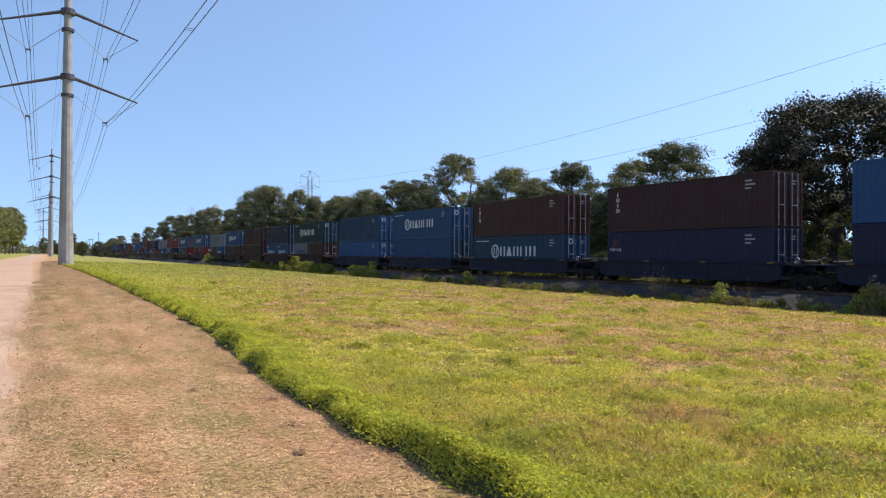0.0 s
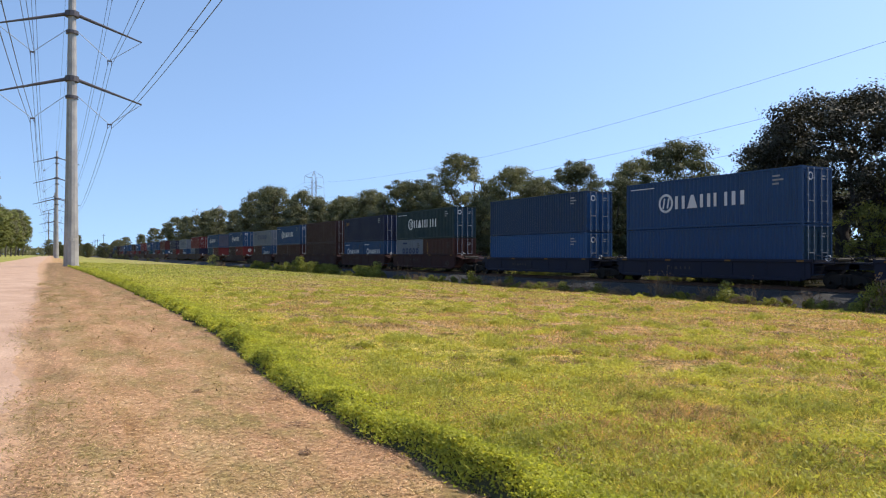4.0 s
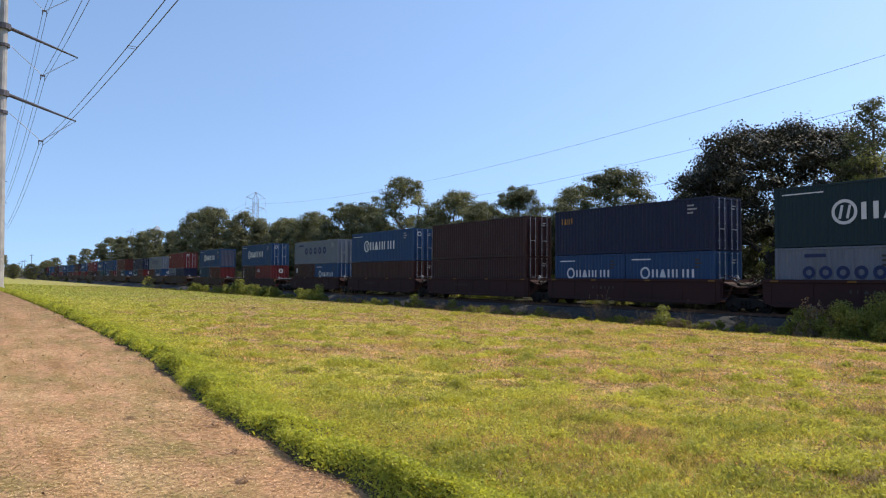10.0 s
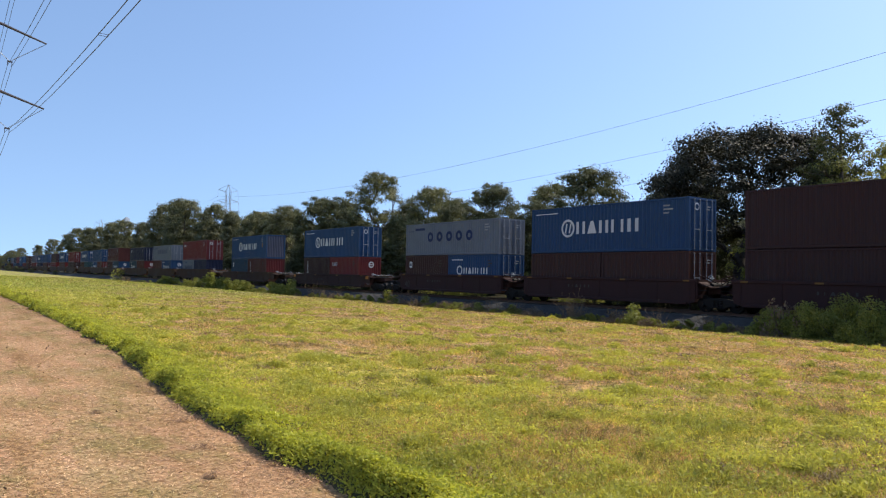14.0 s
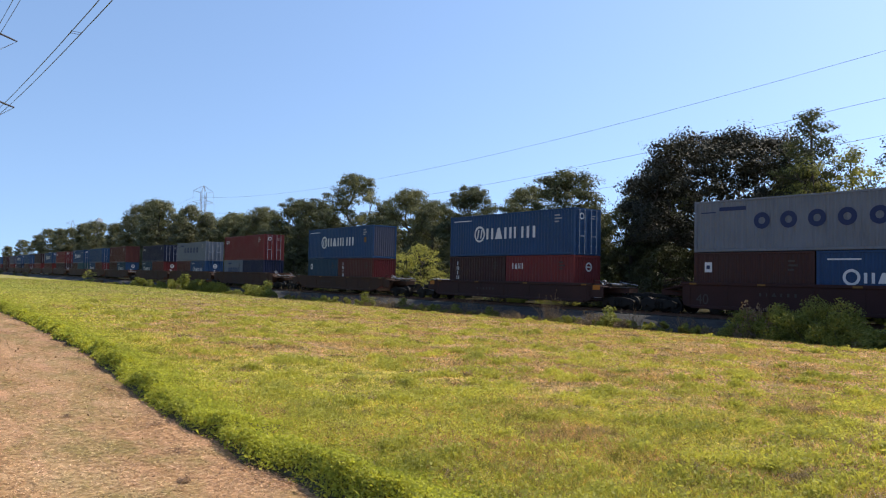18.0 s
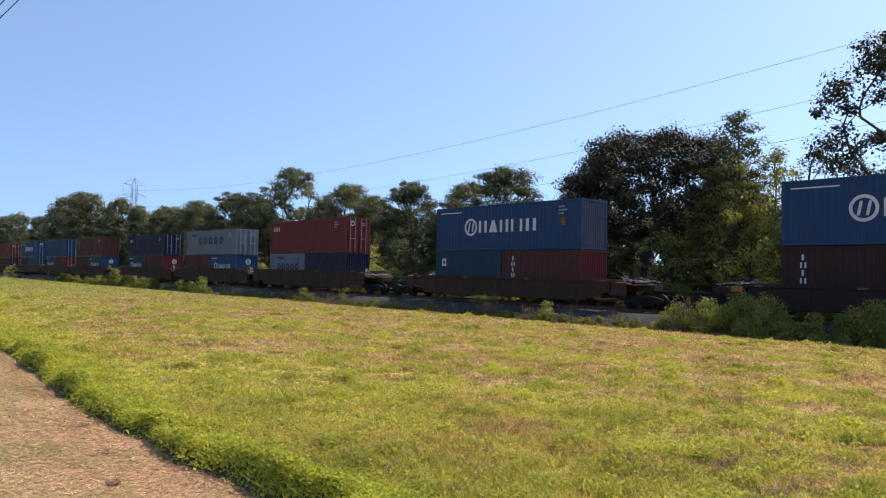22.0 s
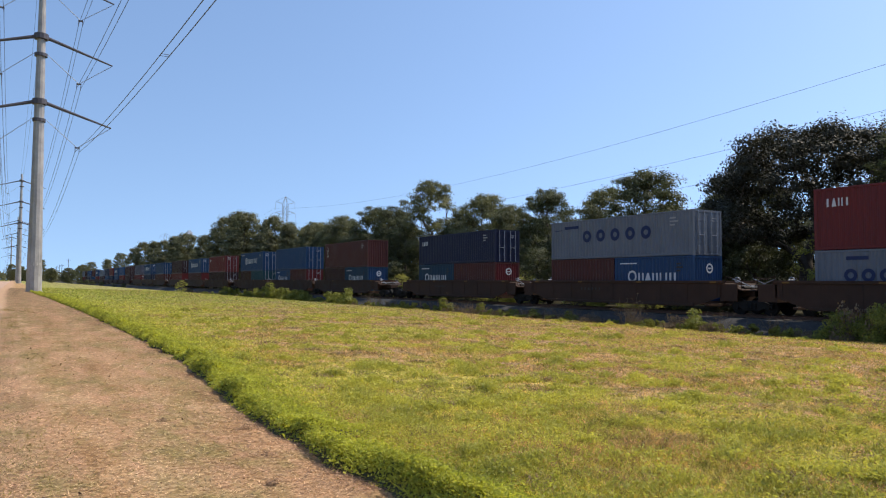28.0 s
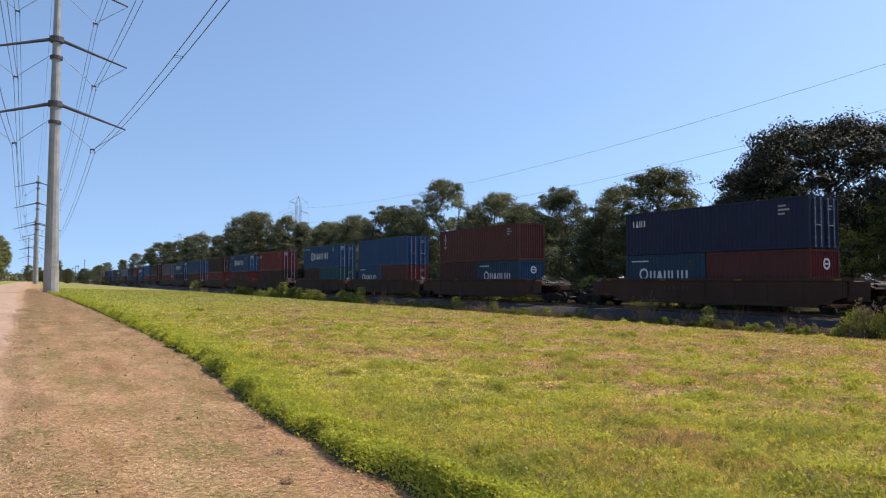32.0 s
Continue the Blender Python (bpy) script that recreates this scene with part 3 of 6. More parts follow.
def glyph(w, h, k, mat):
    """A plain mark of k upright bars (0: a solid block), hung from its far lower corner."""
    def make():
        s = Shape()
        if k == 0:
            return s.slab([(-w, 0), (0, 0), (-w * 0.36, h), (-w * 0.64, h)], X_MARK, X_MARK + 0.004).mesh("letter", mat)
        b = w * 0.42 if k == 1 else w * 0.3
        a = w * 0.3 if k == 1 else 0
        for j in range(k):
            c = -a - (0 if k == 1 else j * (w - b) / (k - 1))
            s.slab([(c - b, 0), (c, 0), (c, h), (c - b, h)], X_MARK, X_MARK + 0.004)
        return s.mesh("letter", mat)
    return cached(("glyph", round(w, 3), round(h, 3), k, mat.name), make)


def letter_row(parent, y0, y1, z0, z1, strokes, mat, name="letter", label="", dx=0.0):
    """Plain bars that stand for a row of lettering, from the far end y0 to y1."""
    pitch = (y0 - y1) / len(strokes)
    for i, k in enumerate(strokes):
        part(name, glyph(pitch * 0.72, z1 - z0, k, mat), parent, label, pose(dx, y0 - i * pitch, z0))


def uneven_row(parent, y0, y1, z0, z1, mat):
    """A row of six plain marks of the uneven widths of a wide-set name."""
    for k, a, b in ((2, 0.0, 0.15), (0, 0.19, 0.345), (2, 0.385, 0.535), (1, 0.555, 0.65), (1, 0.705, 0.80), (2, 0.835, 1.0)):
        part("letter", glyph(round((y0 - y1) * (b - a), 3), z1 - z0, k, mat), parent, "white block mark", pose(0, y0 - (y0 - y1) * a, z0))


def strip_mark(y0, y1, z0, z1, mat):
    return cached(("strip", y0, y1, z0, z1, mat.name), lambda: Shape().slab([(y1, z0), (y0, z0), (y0, z1), (y1, z1)], X_MARK, X_MARK + 0.004).mesh("strip", mat))


def code_marks(ob, y0, z, w, length):
    for r, ww in enumerate((0.7, 1.0, 0.6)):
        part("code_mark", strip_mark(0, -w * ww, 0, 0.09, MAT["stencil_white"] if length > 8 else MAT["stencil"]), ob, at=pose(0, y0, z - r * 0.2))


def round_mark(r0, r1):
    return cached(("round", r0, r1), lambda: Shape().ring((0, 0), r0, r1, X_MARK, X_MARK + 0.004, 16).mesh("letter", MAT["blue_mark"]))


def markings(ob, length, h, mark, end):
    W, B = MAT["white_mark"], MAT["blue_mark"]
    if mark == "wide":                                         # white emblem and six letters
        mz = h * 0.53
        part("emblem", cached(("emb", h), lambda: Shape().ring((8.88, mz), 0.43, 0.57, X_MARK, X_MARK + 0.004, 22)
             .slab([(9.03, mz - 0.30), (9.15, mz - 0.30), (9.03, mz + 0.30), (8.91, mz + 0.30)], X_MARK, X_MARK + 0.004)
             .slab([(8.69, mz - 0.30), (8.81, mz - 0.30), (8.69, mz + 0.30), (8.57, mz + 0.30)], X_MARK, X_MARK + 0.004).mesh("emblem", W)), ob, "white ring emblem")
        uneven_row(ob, 8.15, 3.35, mz - 0.38, mz + 0.38, W)
        part("small_print", strip_mark(11.8, 9.8, h - 0.39, h - 0.335, W), ob)
        if end == "blank":
            part("warning_patch", strip_mark(1.5, 1.15, h - 1.5, h - 1.05, MAT["dull_yellow"]), ob, "faded yellow patch")
    elif mark == "five":
        for i in range(5):
            part("letter", round_mark(0.17, 0.40), ob, "dark blue round mark", pose(0, 8.6 - i * 1.28, h * 0.57))
        part("small_print", strip_mark(10.8, 9.4, h - 0.55, h - 0.36, B), ob)
        part("small_print", strip_mark(11.8, 11.0, h - 0.62, h - 0.57, B), ob)
    elif mark == "wide20":
        part("emblem", cached(("emb20", h), lambda: Shape().ring((4.6, 1.42), 0.24, 0.36, X_MARK, X_MARK + 0.004, 18).mesh("emblem", W)), ob, "white ring emblem")
        uneven_row(ob, 4.1, 1.25, 1.17, 1.62, W)
        part("small_print", strip_mark(5.6, 4.2, h - 0.42, h - 0.35, W), ob)
    elif mark == "five20":
        for i in range(5):
            part("letter", round_mark(0.14, 0.3), ob, "dark blue round mark", pose(0, 4.4 - i * 0.78, 1.42))
        part("small_print", strip_mark(4.6, 3.6, 2.12, 2.28, B), ob)
    elif mark in ("corner", "corner_yellow"):                  # short mark in the upper far corner
        letter_row(ob, length - 0.55, length - 1.75, h - 0.88, h - 0.5, (1, 0, 2, 1), MAT["yellow_mark"] if mark == "corner_yellow" else W, label="yellow block mark" if mark == "corner_yellow" else "white block mark")
    elif mark in ("upright", "upright_yellow"):
        mat = MAT["yellow_mark"] if mark == "upright_yellow" else W
        for i in range(6 if length < 8 else 4):
            part("letter", glyph(0.26, 0.25, 2 if i % 2 else 0, mat) if i % 2 else glyph(0.22, 0.25, 1, mat), ob, at=pose(0, length - 0.8, h - 0.62 - i * 0.34))
    elif mark == "patch":                                      # square white sticker
        part("sticker", strip_mark(length - 0.6, length - 1.0, h - 1.0, h - 0.5, W), ob, "square white sticker")
        part("sticker_print", cached(("sticker_print", length), lambda: Shape().slab([(length - 0.9, h - 0.85), (length - 0.7, h - 0.85), (length - 0.7, h - 0.65), (length - 0.9, h - 0.65)], X_MARK - 0.003, X_MARK).mesh("sticker_print", MAT["blue_mark"])), ob)
    elif mark == "cross":
        part("emblem", cached(("cross", h), lambda: Shape().slab([(11.2, 1.7), (11.3, 1.7), (11.75, 2.05), (11.65, 2.05)], X_MARK, X_MARK + 0.004).slab([(11.65, 1.7), (11.75, 1.7), (11.3, 2.05), (11.2, 2.05)], X_MARK, X_MARK + 0.003).mesh("emblem", MAT["orange_mark"])), ob, "small orange cross")
        letter_row(ob, 12.0, 10.9, 1.38, 1.56, (1, 0, 2, 1, 0), W)
    if length > 8 and mark:
        code_marks(ob, 1.65, h - 0.45, 0.62, length)
    elif mark:
        code_marks(ob, 1.2, h - 0.5, 0.45, length)


CONTAINER_WORDS = {"blue": "blue", "brightblue": "bright blue", "green": "dark green", "teal": "dark teal", "navy": "navy blue", "brown": "brown", "darkred": "dark red",
                   "redbrown": "red-brown", "red": "red", "grey": "light grey", "pale": "faded grey-blue", "aqua": "pale teal", "steelblue": "stained steel-blue"}


def container(color, length, h, mark="", end="doors", end_color=None):
    size = "forty-foot" if length > 8 else "twenty-foot"
    ob = thing("shipping_container", f"{CONTAINER_WORDS[color]} corrugated steel {size} container on a railcar", "shipping container", "containers on the train")
    m = container_meshes(length, h, color)
    part("frame", m["frame"], ob)
    part("side_panel", m["side"], ob)
    part("side_panel", m["side2"], ob)
    part("roof_panel", m["roof"], ob)
    part("end_panel", m["end"], ob, at=pose(0, length, 0, 0, 0, 180))
    # an end lighter than its sides has the grazing sun put into its paint
    ec = end_color or color
    if end == "doors":
        for nm, xs in (("door_a", (-0.78, -0.30)), ("door_b", (0.30, 0.78))):
            d = part("door", container_meshes(length, h, ec)[nm], ob)
            for x in xs:
                part("locking_bar", locking_bar(h), d, "bright galvanised rod", pose(x, 0, 0))
            part("handle", bar_handle(), d, at=pose(xs[0], 0, 0))
        for r, xb in enumerate((0.70, 0.62)):
            part("door_mark", cached(("dm", xb), lambda: Shape().box(0.40, xb, -0.004, 0.003, 0, 0.07).mesh("door_mark", MAT["stencil_white"])), ob, at=pose(0, 0, h - 0.5 - 0.15 * r))
        if mark in ("wide", "codes") or color == "red":
            part("emblem", cached(("door_ring",), lambda: Shape().ring((0.0, 0.0), 0.14, 0.21, 0, 0.004, 16).mesh("emblem", MAT["white_mark"])), ob, "small white ring emblem", pose(-0.54, -0.002, h - 0.5, 0, 0, 90))
    else:
        part("end_panel", container_meshes(length, h, ec)["end"], ob)
        if end == "ring":
            def ring_end():
                s = Shape().ring((0.0, h * 0.72), 0.19, 0.29, 0, 0.004, 18)
                s.slab([(-0.16, h * 0.72 - 0.04), (0.16, h * 0.72 - 0.04), (0.16, h * 0.72 + 0.04), (-0.16, h * 0.72 + 0.04)], 0, 0.004)
                return s.mesh("emblem", MAT["white_mark"])
            part("emblem", cached(("ring_end", h), ring_end), ob, "white ring emblem", pose(0.15, 0.012, 0, 0, 0, 90))
    for x in (-1.132, 1.132):
        for y in (0.088, length - 0.088):
            for z in (0.06, h - 0.06):
                part("corner_casting", casting(color), ob, at=pose(x, y, z))
    markings(ob, length, h, mark, end)
    return ob


# ---- well cars ----
def wheelset_mesh():
    def make():
        s = Shape().tube((-1.0, 0, 0), (1.0, 0, 0), 0.08, n=10)
        for sx in (-1, 1):
            s.tube((sx * 0.69, 0, 0), (sx * 0.83, 0, 0), 0.42, n=24)
            s.tube((sx * 0.83, 0, 0), (sx * 0.85, 0, 0), 0.36, 0.30, n=24)
            s.tube((sx * 0.67, 0, 0), (sx * 0.69, 0, 0), 0.45, n=24)
            for k in range(6):
                a = k * math.pi / 3
                s.box(sx * 0.855 - 0.01, sx * 0.855 + 0.01, 0.2 * math.cos(a) - 0.03, 0.2 * math.cos(a) + 0.03, 0.2 * math.sin(a) - 0.03, 0.2 * math.sin(a) + 0.03)
        return s.mesh("wheelset", MAT["iron"])
    return cached("wheelset", make)


def side_frame_mesh():
    def make():
        s = Shape()
        s.slab([(-1.15, 0.34), (-1.15, 0.56), (-0.75, 0.68), (-0.35, 0.74), (0.35, 0.74), (0.75, 0.68), (1.15, 0.56), (1.15, 0.34), (0.8, 0.4), (0.38, 0.22), (-0.38, 0.22), (-0.8, 0.4)], -0.07, 0.07)
        for y in (-0.22, 0, 0.22):
            for k in range(5):
                s.tube((-0.085, y, 0.27 + k * 0.075), (-0.085, y, 0.31 + k * 0.075), 0.07, n=8)
        for y in (-0.9, 0.9):
            s.tube((-0.1, y, 0.42), (0.08, y, 0.42), 0.14, n=10)
        return s.mesh("side_frame", MAT["iron"])
    return cached("side_frame", make)


def truck(car, y):
    t = part("truck", cached("bolster", lambda: Shape().box(-0.95, 0.95, -0.2, 0.2, 0.42, 0.74, 0.05).box(-0.3, 0.3, -0.3, 0.3, 0.7, 0.86).mesh("bolster", MAT["iron"])), car, "dark cast-iron truck", pose(0, y, RAIL_Z))
    for sx in (-1, 1):
        part("side_frame", side_frame_mesh(), t, at=pose(sx * 1.0, 0, 0, 0, 0, 0 if sx < 0 else 180))
    for dy in (-0.88, 0.88):
        w = part("wheelset", wheelset_mesh(), t, at=pose(0, dy, 0.42))
        WHEELS.append((w, dy, car))
    return t


WHEELS = []


def well_car(kind, first, last, gap_near, gap_far):
    """A well unit whose container's near end is at y = 0. gap_*: from the well's end to the truck's centre."""
    color, top, y0, y1, word = {"A": ("car_blue", 1.36, -0.55, 12.74, "dark blue"), "B": ("car_red", 1.62, -0.5, 12.7, "oxide red"),
                                "C": ("car_yellow", 1.70, -1.95, 14.15, "grimy yellow"), "D": ("car_black", 1.42, -1.5, 13.7, "dark brown"),
                                "E": ("car_yellow", 1.48, -2.1, 14.3, "grimy yellow")}[kind]
    ob = thing("well_car", f"{word} double-stack well car rolling on the track", "railcar", "cars of the train")
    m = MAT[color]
    bot = 0.30

    def side():
        s = Shape()
        rise = 0.55 if kind in "CE" else 0.15
        run = 1.8 if kind in "CE" else 0.5
        s.slab([(y0 + run, bot), (y1 - run, bot), (y1, bot + rise), (y1, top - 0.14), (y0, top - 0.14), (y0, bot + rise)], -0.03, 0.03)
        s.box(-0.09, 0.09, y0 - 0.1, y1 + 0.1, top - 0.16, top, 0.02)          # top chord
        s.box(-0.10, 0.07, y0 + run, y1 - run, bot - 0.02, bot + 0.14, 0.02)   # bottom sill
        nrib = 9 if kind in "CE" else 7
        for i in range(nrib):
            yy = y0 + 0.35 + i * (y1 - y0 - 0.7) / (nrib - 1)
            lo = bot + 0.12 if y0 + run < yy < y1 - run else bot + rise
            s.slab([(yy - 0.05, lo), (yy + 0.05, lo), (yy + 0.05, top - 0.15), (yy - 0.05, top - 0.15)], -0.05, -0.03)
        return s.mesh("side_sill", m)
    sm = cached(("sill", kind), side)
    part("side_sill", sm, ob, at=pose(-1.36, 0, 0))
    part("side_sill", sm, ob, at=pose(1.36, y0 + y1, 0, 0, 0, 180))

    part("centre_sill", cached(("csill", kind), lambda: Shape().box(-0.08, 0.08, y0 + 0.5, y1 - 0.5, bot + 0.02, bot + 0.1).mesh("centre_sill", m)), ob)
    beam = cached(("beam", kind), lambda: Shape().box(-1.32, 1.32, -0.12, 0.12, bot, bot + 0.12, 0.015).mesh("cross_beam", m))
    seat = cached(("seat", kind), lambda: Shape().box(-1.32, 1.32, -0.2, 0.2, bot + 0.1, 0.525, 0.02).mesh("container_seat", m))
    for i in range(6):
        part("cross_beam", beam, ob, at=pose(0, y0 + 1.0 + i * (y1 - y0 - 2.0) / 5, 0))
    for yy in (0.1, 5.95, 6.25, 12.1):
        part("container_seat", seat, ob, at=pose(0, yy, 0))

    for yend, sgn, gap in ((y0, -1, gap_near), (y1, 1, gap_far)):
        def platform():
            s = Shape()
            s.box(-1.33, 1.33, -0.06, 0.10, 0.62, top - 0.02)                        # bulkhead
            s.slab([(0.05, 0.82), (gap + 0.25, 0.9), (gap + 0.25, 1.16), (0.05, top - 0.3)], -0.42, 0.42)   # centre sill
            s.slab([(0.08, top - 0.22), (gap * 0.75, 1.16), (gap * 0.75, 1.22), (0.08, top - 0.14)], -1.30, -0.5)
            s.slab([(0.08, top - 0.22), (gap * 0.75, 1.16), (gap * 0.75, 1.22), (0.08, top - 0.14)], 0.5, 1.30)
            for sx in (-1.22, 1.22):
                s.tube((sx, 0.12, top - 0.1), (sx, 0.12, top + 0.22), 0.018, n=6)
                s.tube((sx, gap * 0.7, 1.2), (sx, gap * 0.7, top + 0.05), 0.018, n=6)
                s.tube((sx, 0.12, top + 0.2), (sx, gap * 0.7, top + 0.03), 0.018, n=6)
            return s.mesh("end_platform", m)
        pm = cached(("platform", kind, round(gap, 2)), platform)
        p = part("end_platform", pm, ob, at=pose(0, yend, 0, 0, 0, 0 if sgn > 0 else 180))
        part("walkway", cached(("walk", kind, round(gap, 2)), lambda: Shape().box(-0.45, 0.45, 0.3, gap + 0.1, 1.19, 1.235).mesh("walkway", MAT["bright_steel"])), p, "worn bright steel walkway")
        part("brake_rod", cached(("rod", round(gap, 2)), lambda: Shape().tube((-0.7, 0.2, 1.12), (-0.62, gap, 1.2), 0.025, n=6).tube((0.7, 0.2, 1.12), (0.75, gap, 1.18), 0.025, n=6).tube((-0.5, gap * 0.6, 1.3), (0.9, gap * 0.6, 1.3), 0.12, n=10).mesh("brake_rod", MAT["iron"])), p)
        def grab_irons():
            g = Shape()
            for sx in (-1.34, 1.34):
                for k in range(3):
                    g.tube((sx, 0.25, top - 0.35 - 0.24 * k), (sx, 0.75, top - 0.35 - 0.24 * k), 0.016, n=6)
            g.tube((-1.0, gap * 0.5, 1.42), (1.0, gap * 0.5, 1.42), 0.022, n=6)
            g.tube((-0.9, 0.3, top + 0.1), (-0.7, gap, 1.34), 0.02, n=6)
            g.tube((0.9, 0.3, top + 0.1), (0.8, gap, 1.34), 0.02, n=6)
            return g.mesh("grab_iron", MAT["rod"] if kind in "CDE" else MAT["iron"])
        part("grab_iron", cached(("grab", kind, round(gap, 2)), grab_irons), p, "worn steel grab irons")
        part("hose", cached("hose", lambda: Shape().tube((-0.35, 0.5, 1.25), (-0.3, 0.9, 1.5), 0.03, n=6).tube((-0.3, 0.9, 1.5), (-0.25, 1.2, 1.2), 0.03, n=6).tube((-0.25, 1.2, 1.2), (-0.2, 1.35, 0.8), 0.03, n=6).mesh("hose", MAT["iron"])), p)
        part("brake_wheel", cached("brake_wheel", lambda: Shape().ring((0.0, 0.0), 0.12, 0.155, -0.02, 0.02, 12).tube((-0.3, 0, 0), (0.1, 0, 0), 0.03, n=6).mesh("brake_wheel", MAT["rod"])), p, "small bright brake wheel", pose(0.85, 0.55, top + 0.05))
    if kind in "CDE":
        for yy in (y0 - 0.42, y1 + 0.42):
            plate = part("end_plate", cached(("eplate", kind), lambda: Shape().box(-0.03, 0.03, -0.52, 0.52, 0.62, top - 0.18, 0.012).mesh("end_plate", m)), ob, at=pose(-1.36, yy, 0))
            if kind == "D":
                part("end_reflector", cached("erefl", lambda: Shape().slab([(-0.27, 0), (0.27, 0), (0.27, 0.27), (-0.27, 0.27)], 0, 0.004).mesh("end_reflector", MAT["amber"])), plate, "orange reflective patch", pose(-0.037, 0, 1.04))
    if first:
        truck(ob, y0 - gap_near)
        part("coupler", cached("coupler", lambda: Shape().box(-0.09, 0.09, -0.9, 0.3, 0.72, 0.92, 0.02).box(-0.2, 0.16, -1.15, -0.8, 0.66, 0.98, 0.04).mesh("coupler", MAT["iron"])), ob, at=pose(0, y0 - gap_near - 0.3, 0))
    truck(ob, y1 + gap_far)
    if last:
        part("coupler", cached("coupler", lambda: None), ob, at=pose(0, y1 + gap_far + 0.3, 0, 0, 0, 180))
    # reflective patches and stencils on the near side
    refl = cached(("refl", kind), lambda: Shape().slab([(-0.2, 0), (0.2, 0), (0.2, 0.09), (-0.2, 0.09)], 0, 0.004).mesh("reflector", MAT["dull_yellow"]))
    for yy in (y0 + 0.5, y0 + (y1 - y0) * 0.36, y0 + (y1 - y0) * 0.68, y1 - 0.6):
        part("reflector", refl, ob, "yellow reflective patch", pose(-1.463, yy, top - 0.135))
    letter_row(ob, y0 + (y1 - y0) * 0.62 + 1.0, y0 + (y1 - y0) * 0.62 - 1.0, top - 0.62, top - 0.46, (1, 1, 0, 1, 1, 1), MAT["stencil"], "stencil_mark", "", -1.40 - X_MARK - 0.005)
    return ob


def numeral_mesh(text, size):
    """Flat numerals in the y-z plane, read from the -x side."""
    def make():
        cu = bpy.data.curves.new("numeral", "FONT")
        cu.body, cu.size, cu.extrude, cu.align_x = text, size, 0.003, "CENTER"
        ob = new("numeral_source", cu)
        bpy.context.view_layer.update()
        me = bpy.data.meshes.new_from_object(ob.evaluated_get(bpy.context.evaluated_depsgraph_get()))
        bpy.data.objects.remove(ob)
        me.transform(pose(0, 0, 0, 90, 0, -90))
        me.materials.clear()
        me.materials.append(MAT["numeral"])
        return me
    return cached(("numeral", text, size), make)


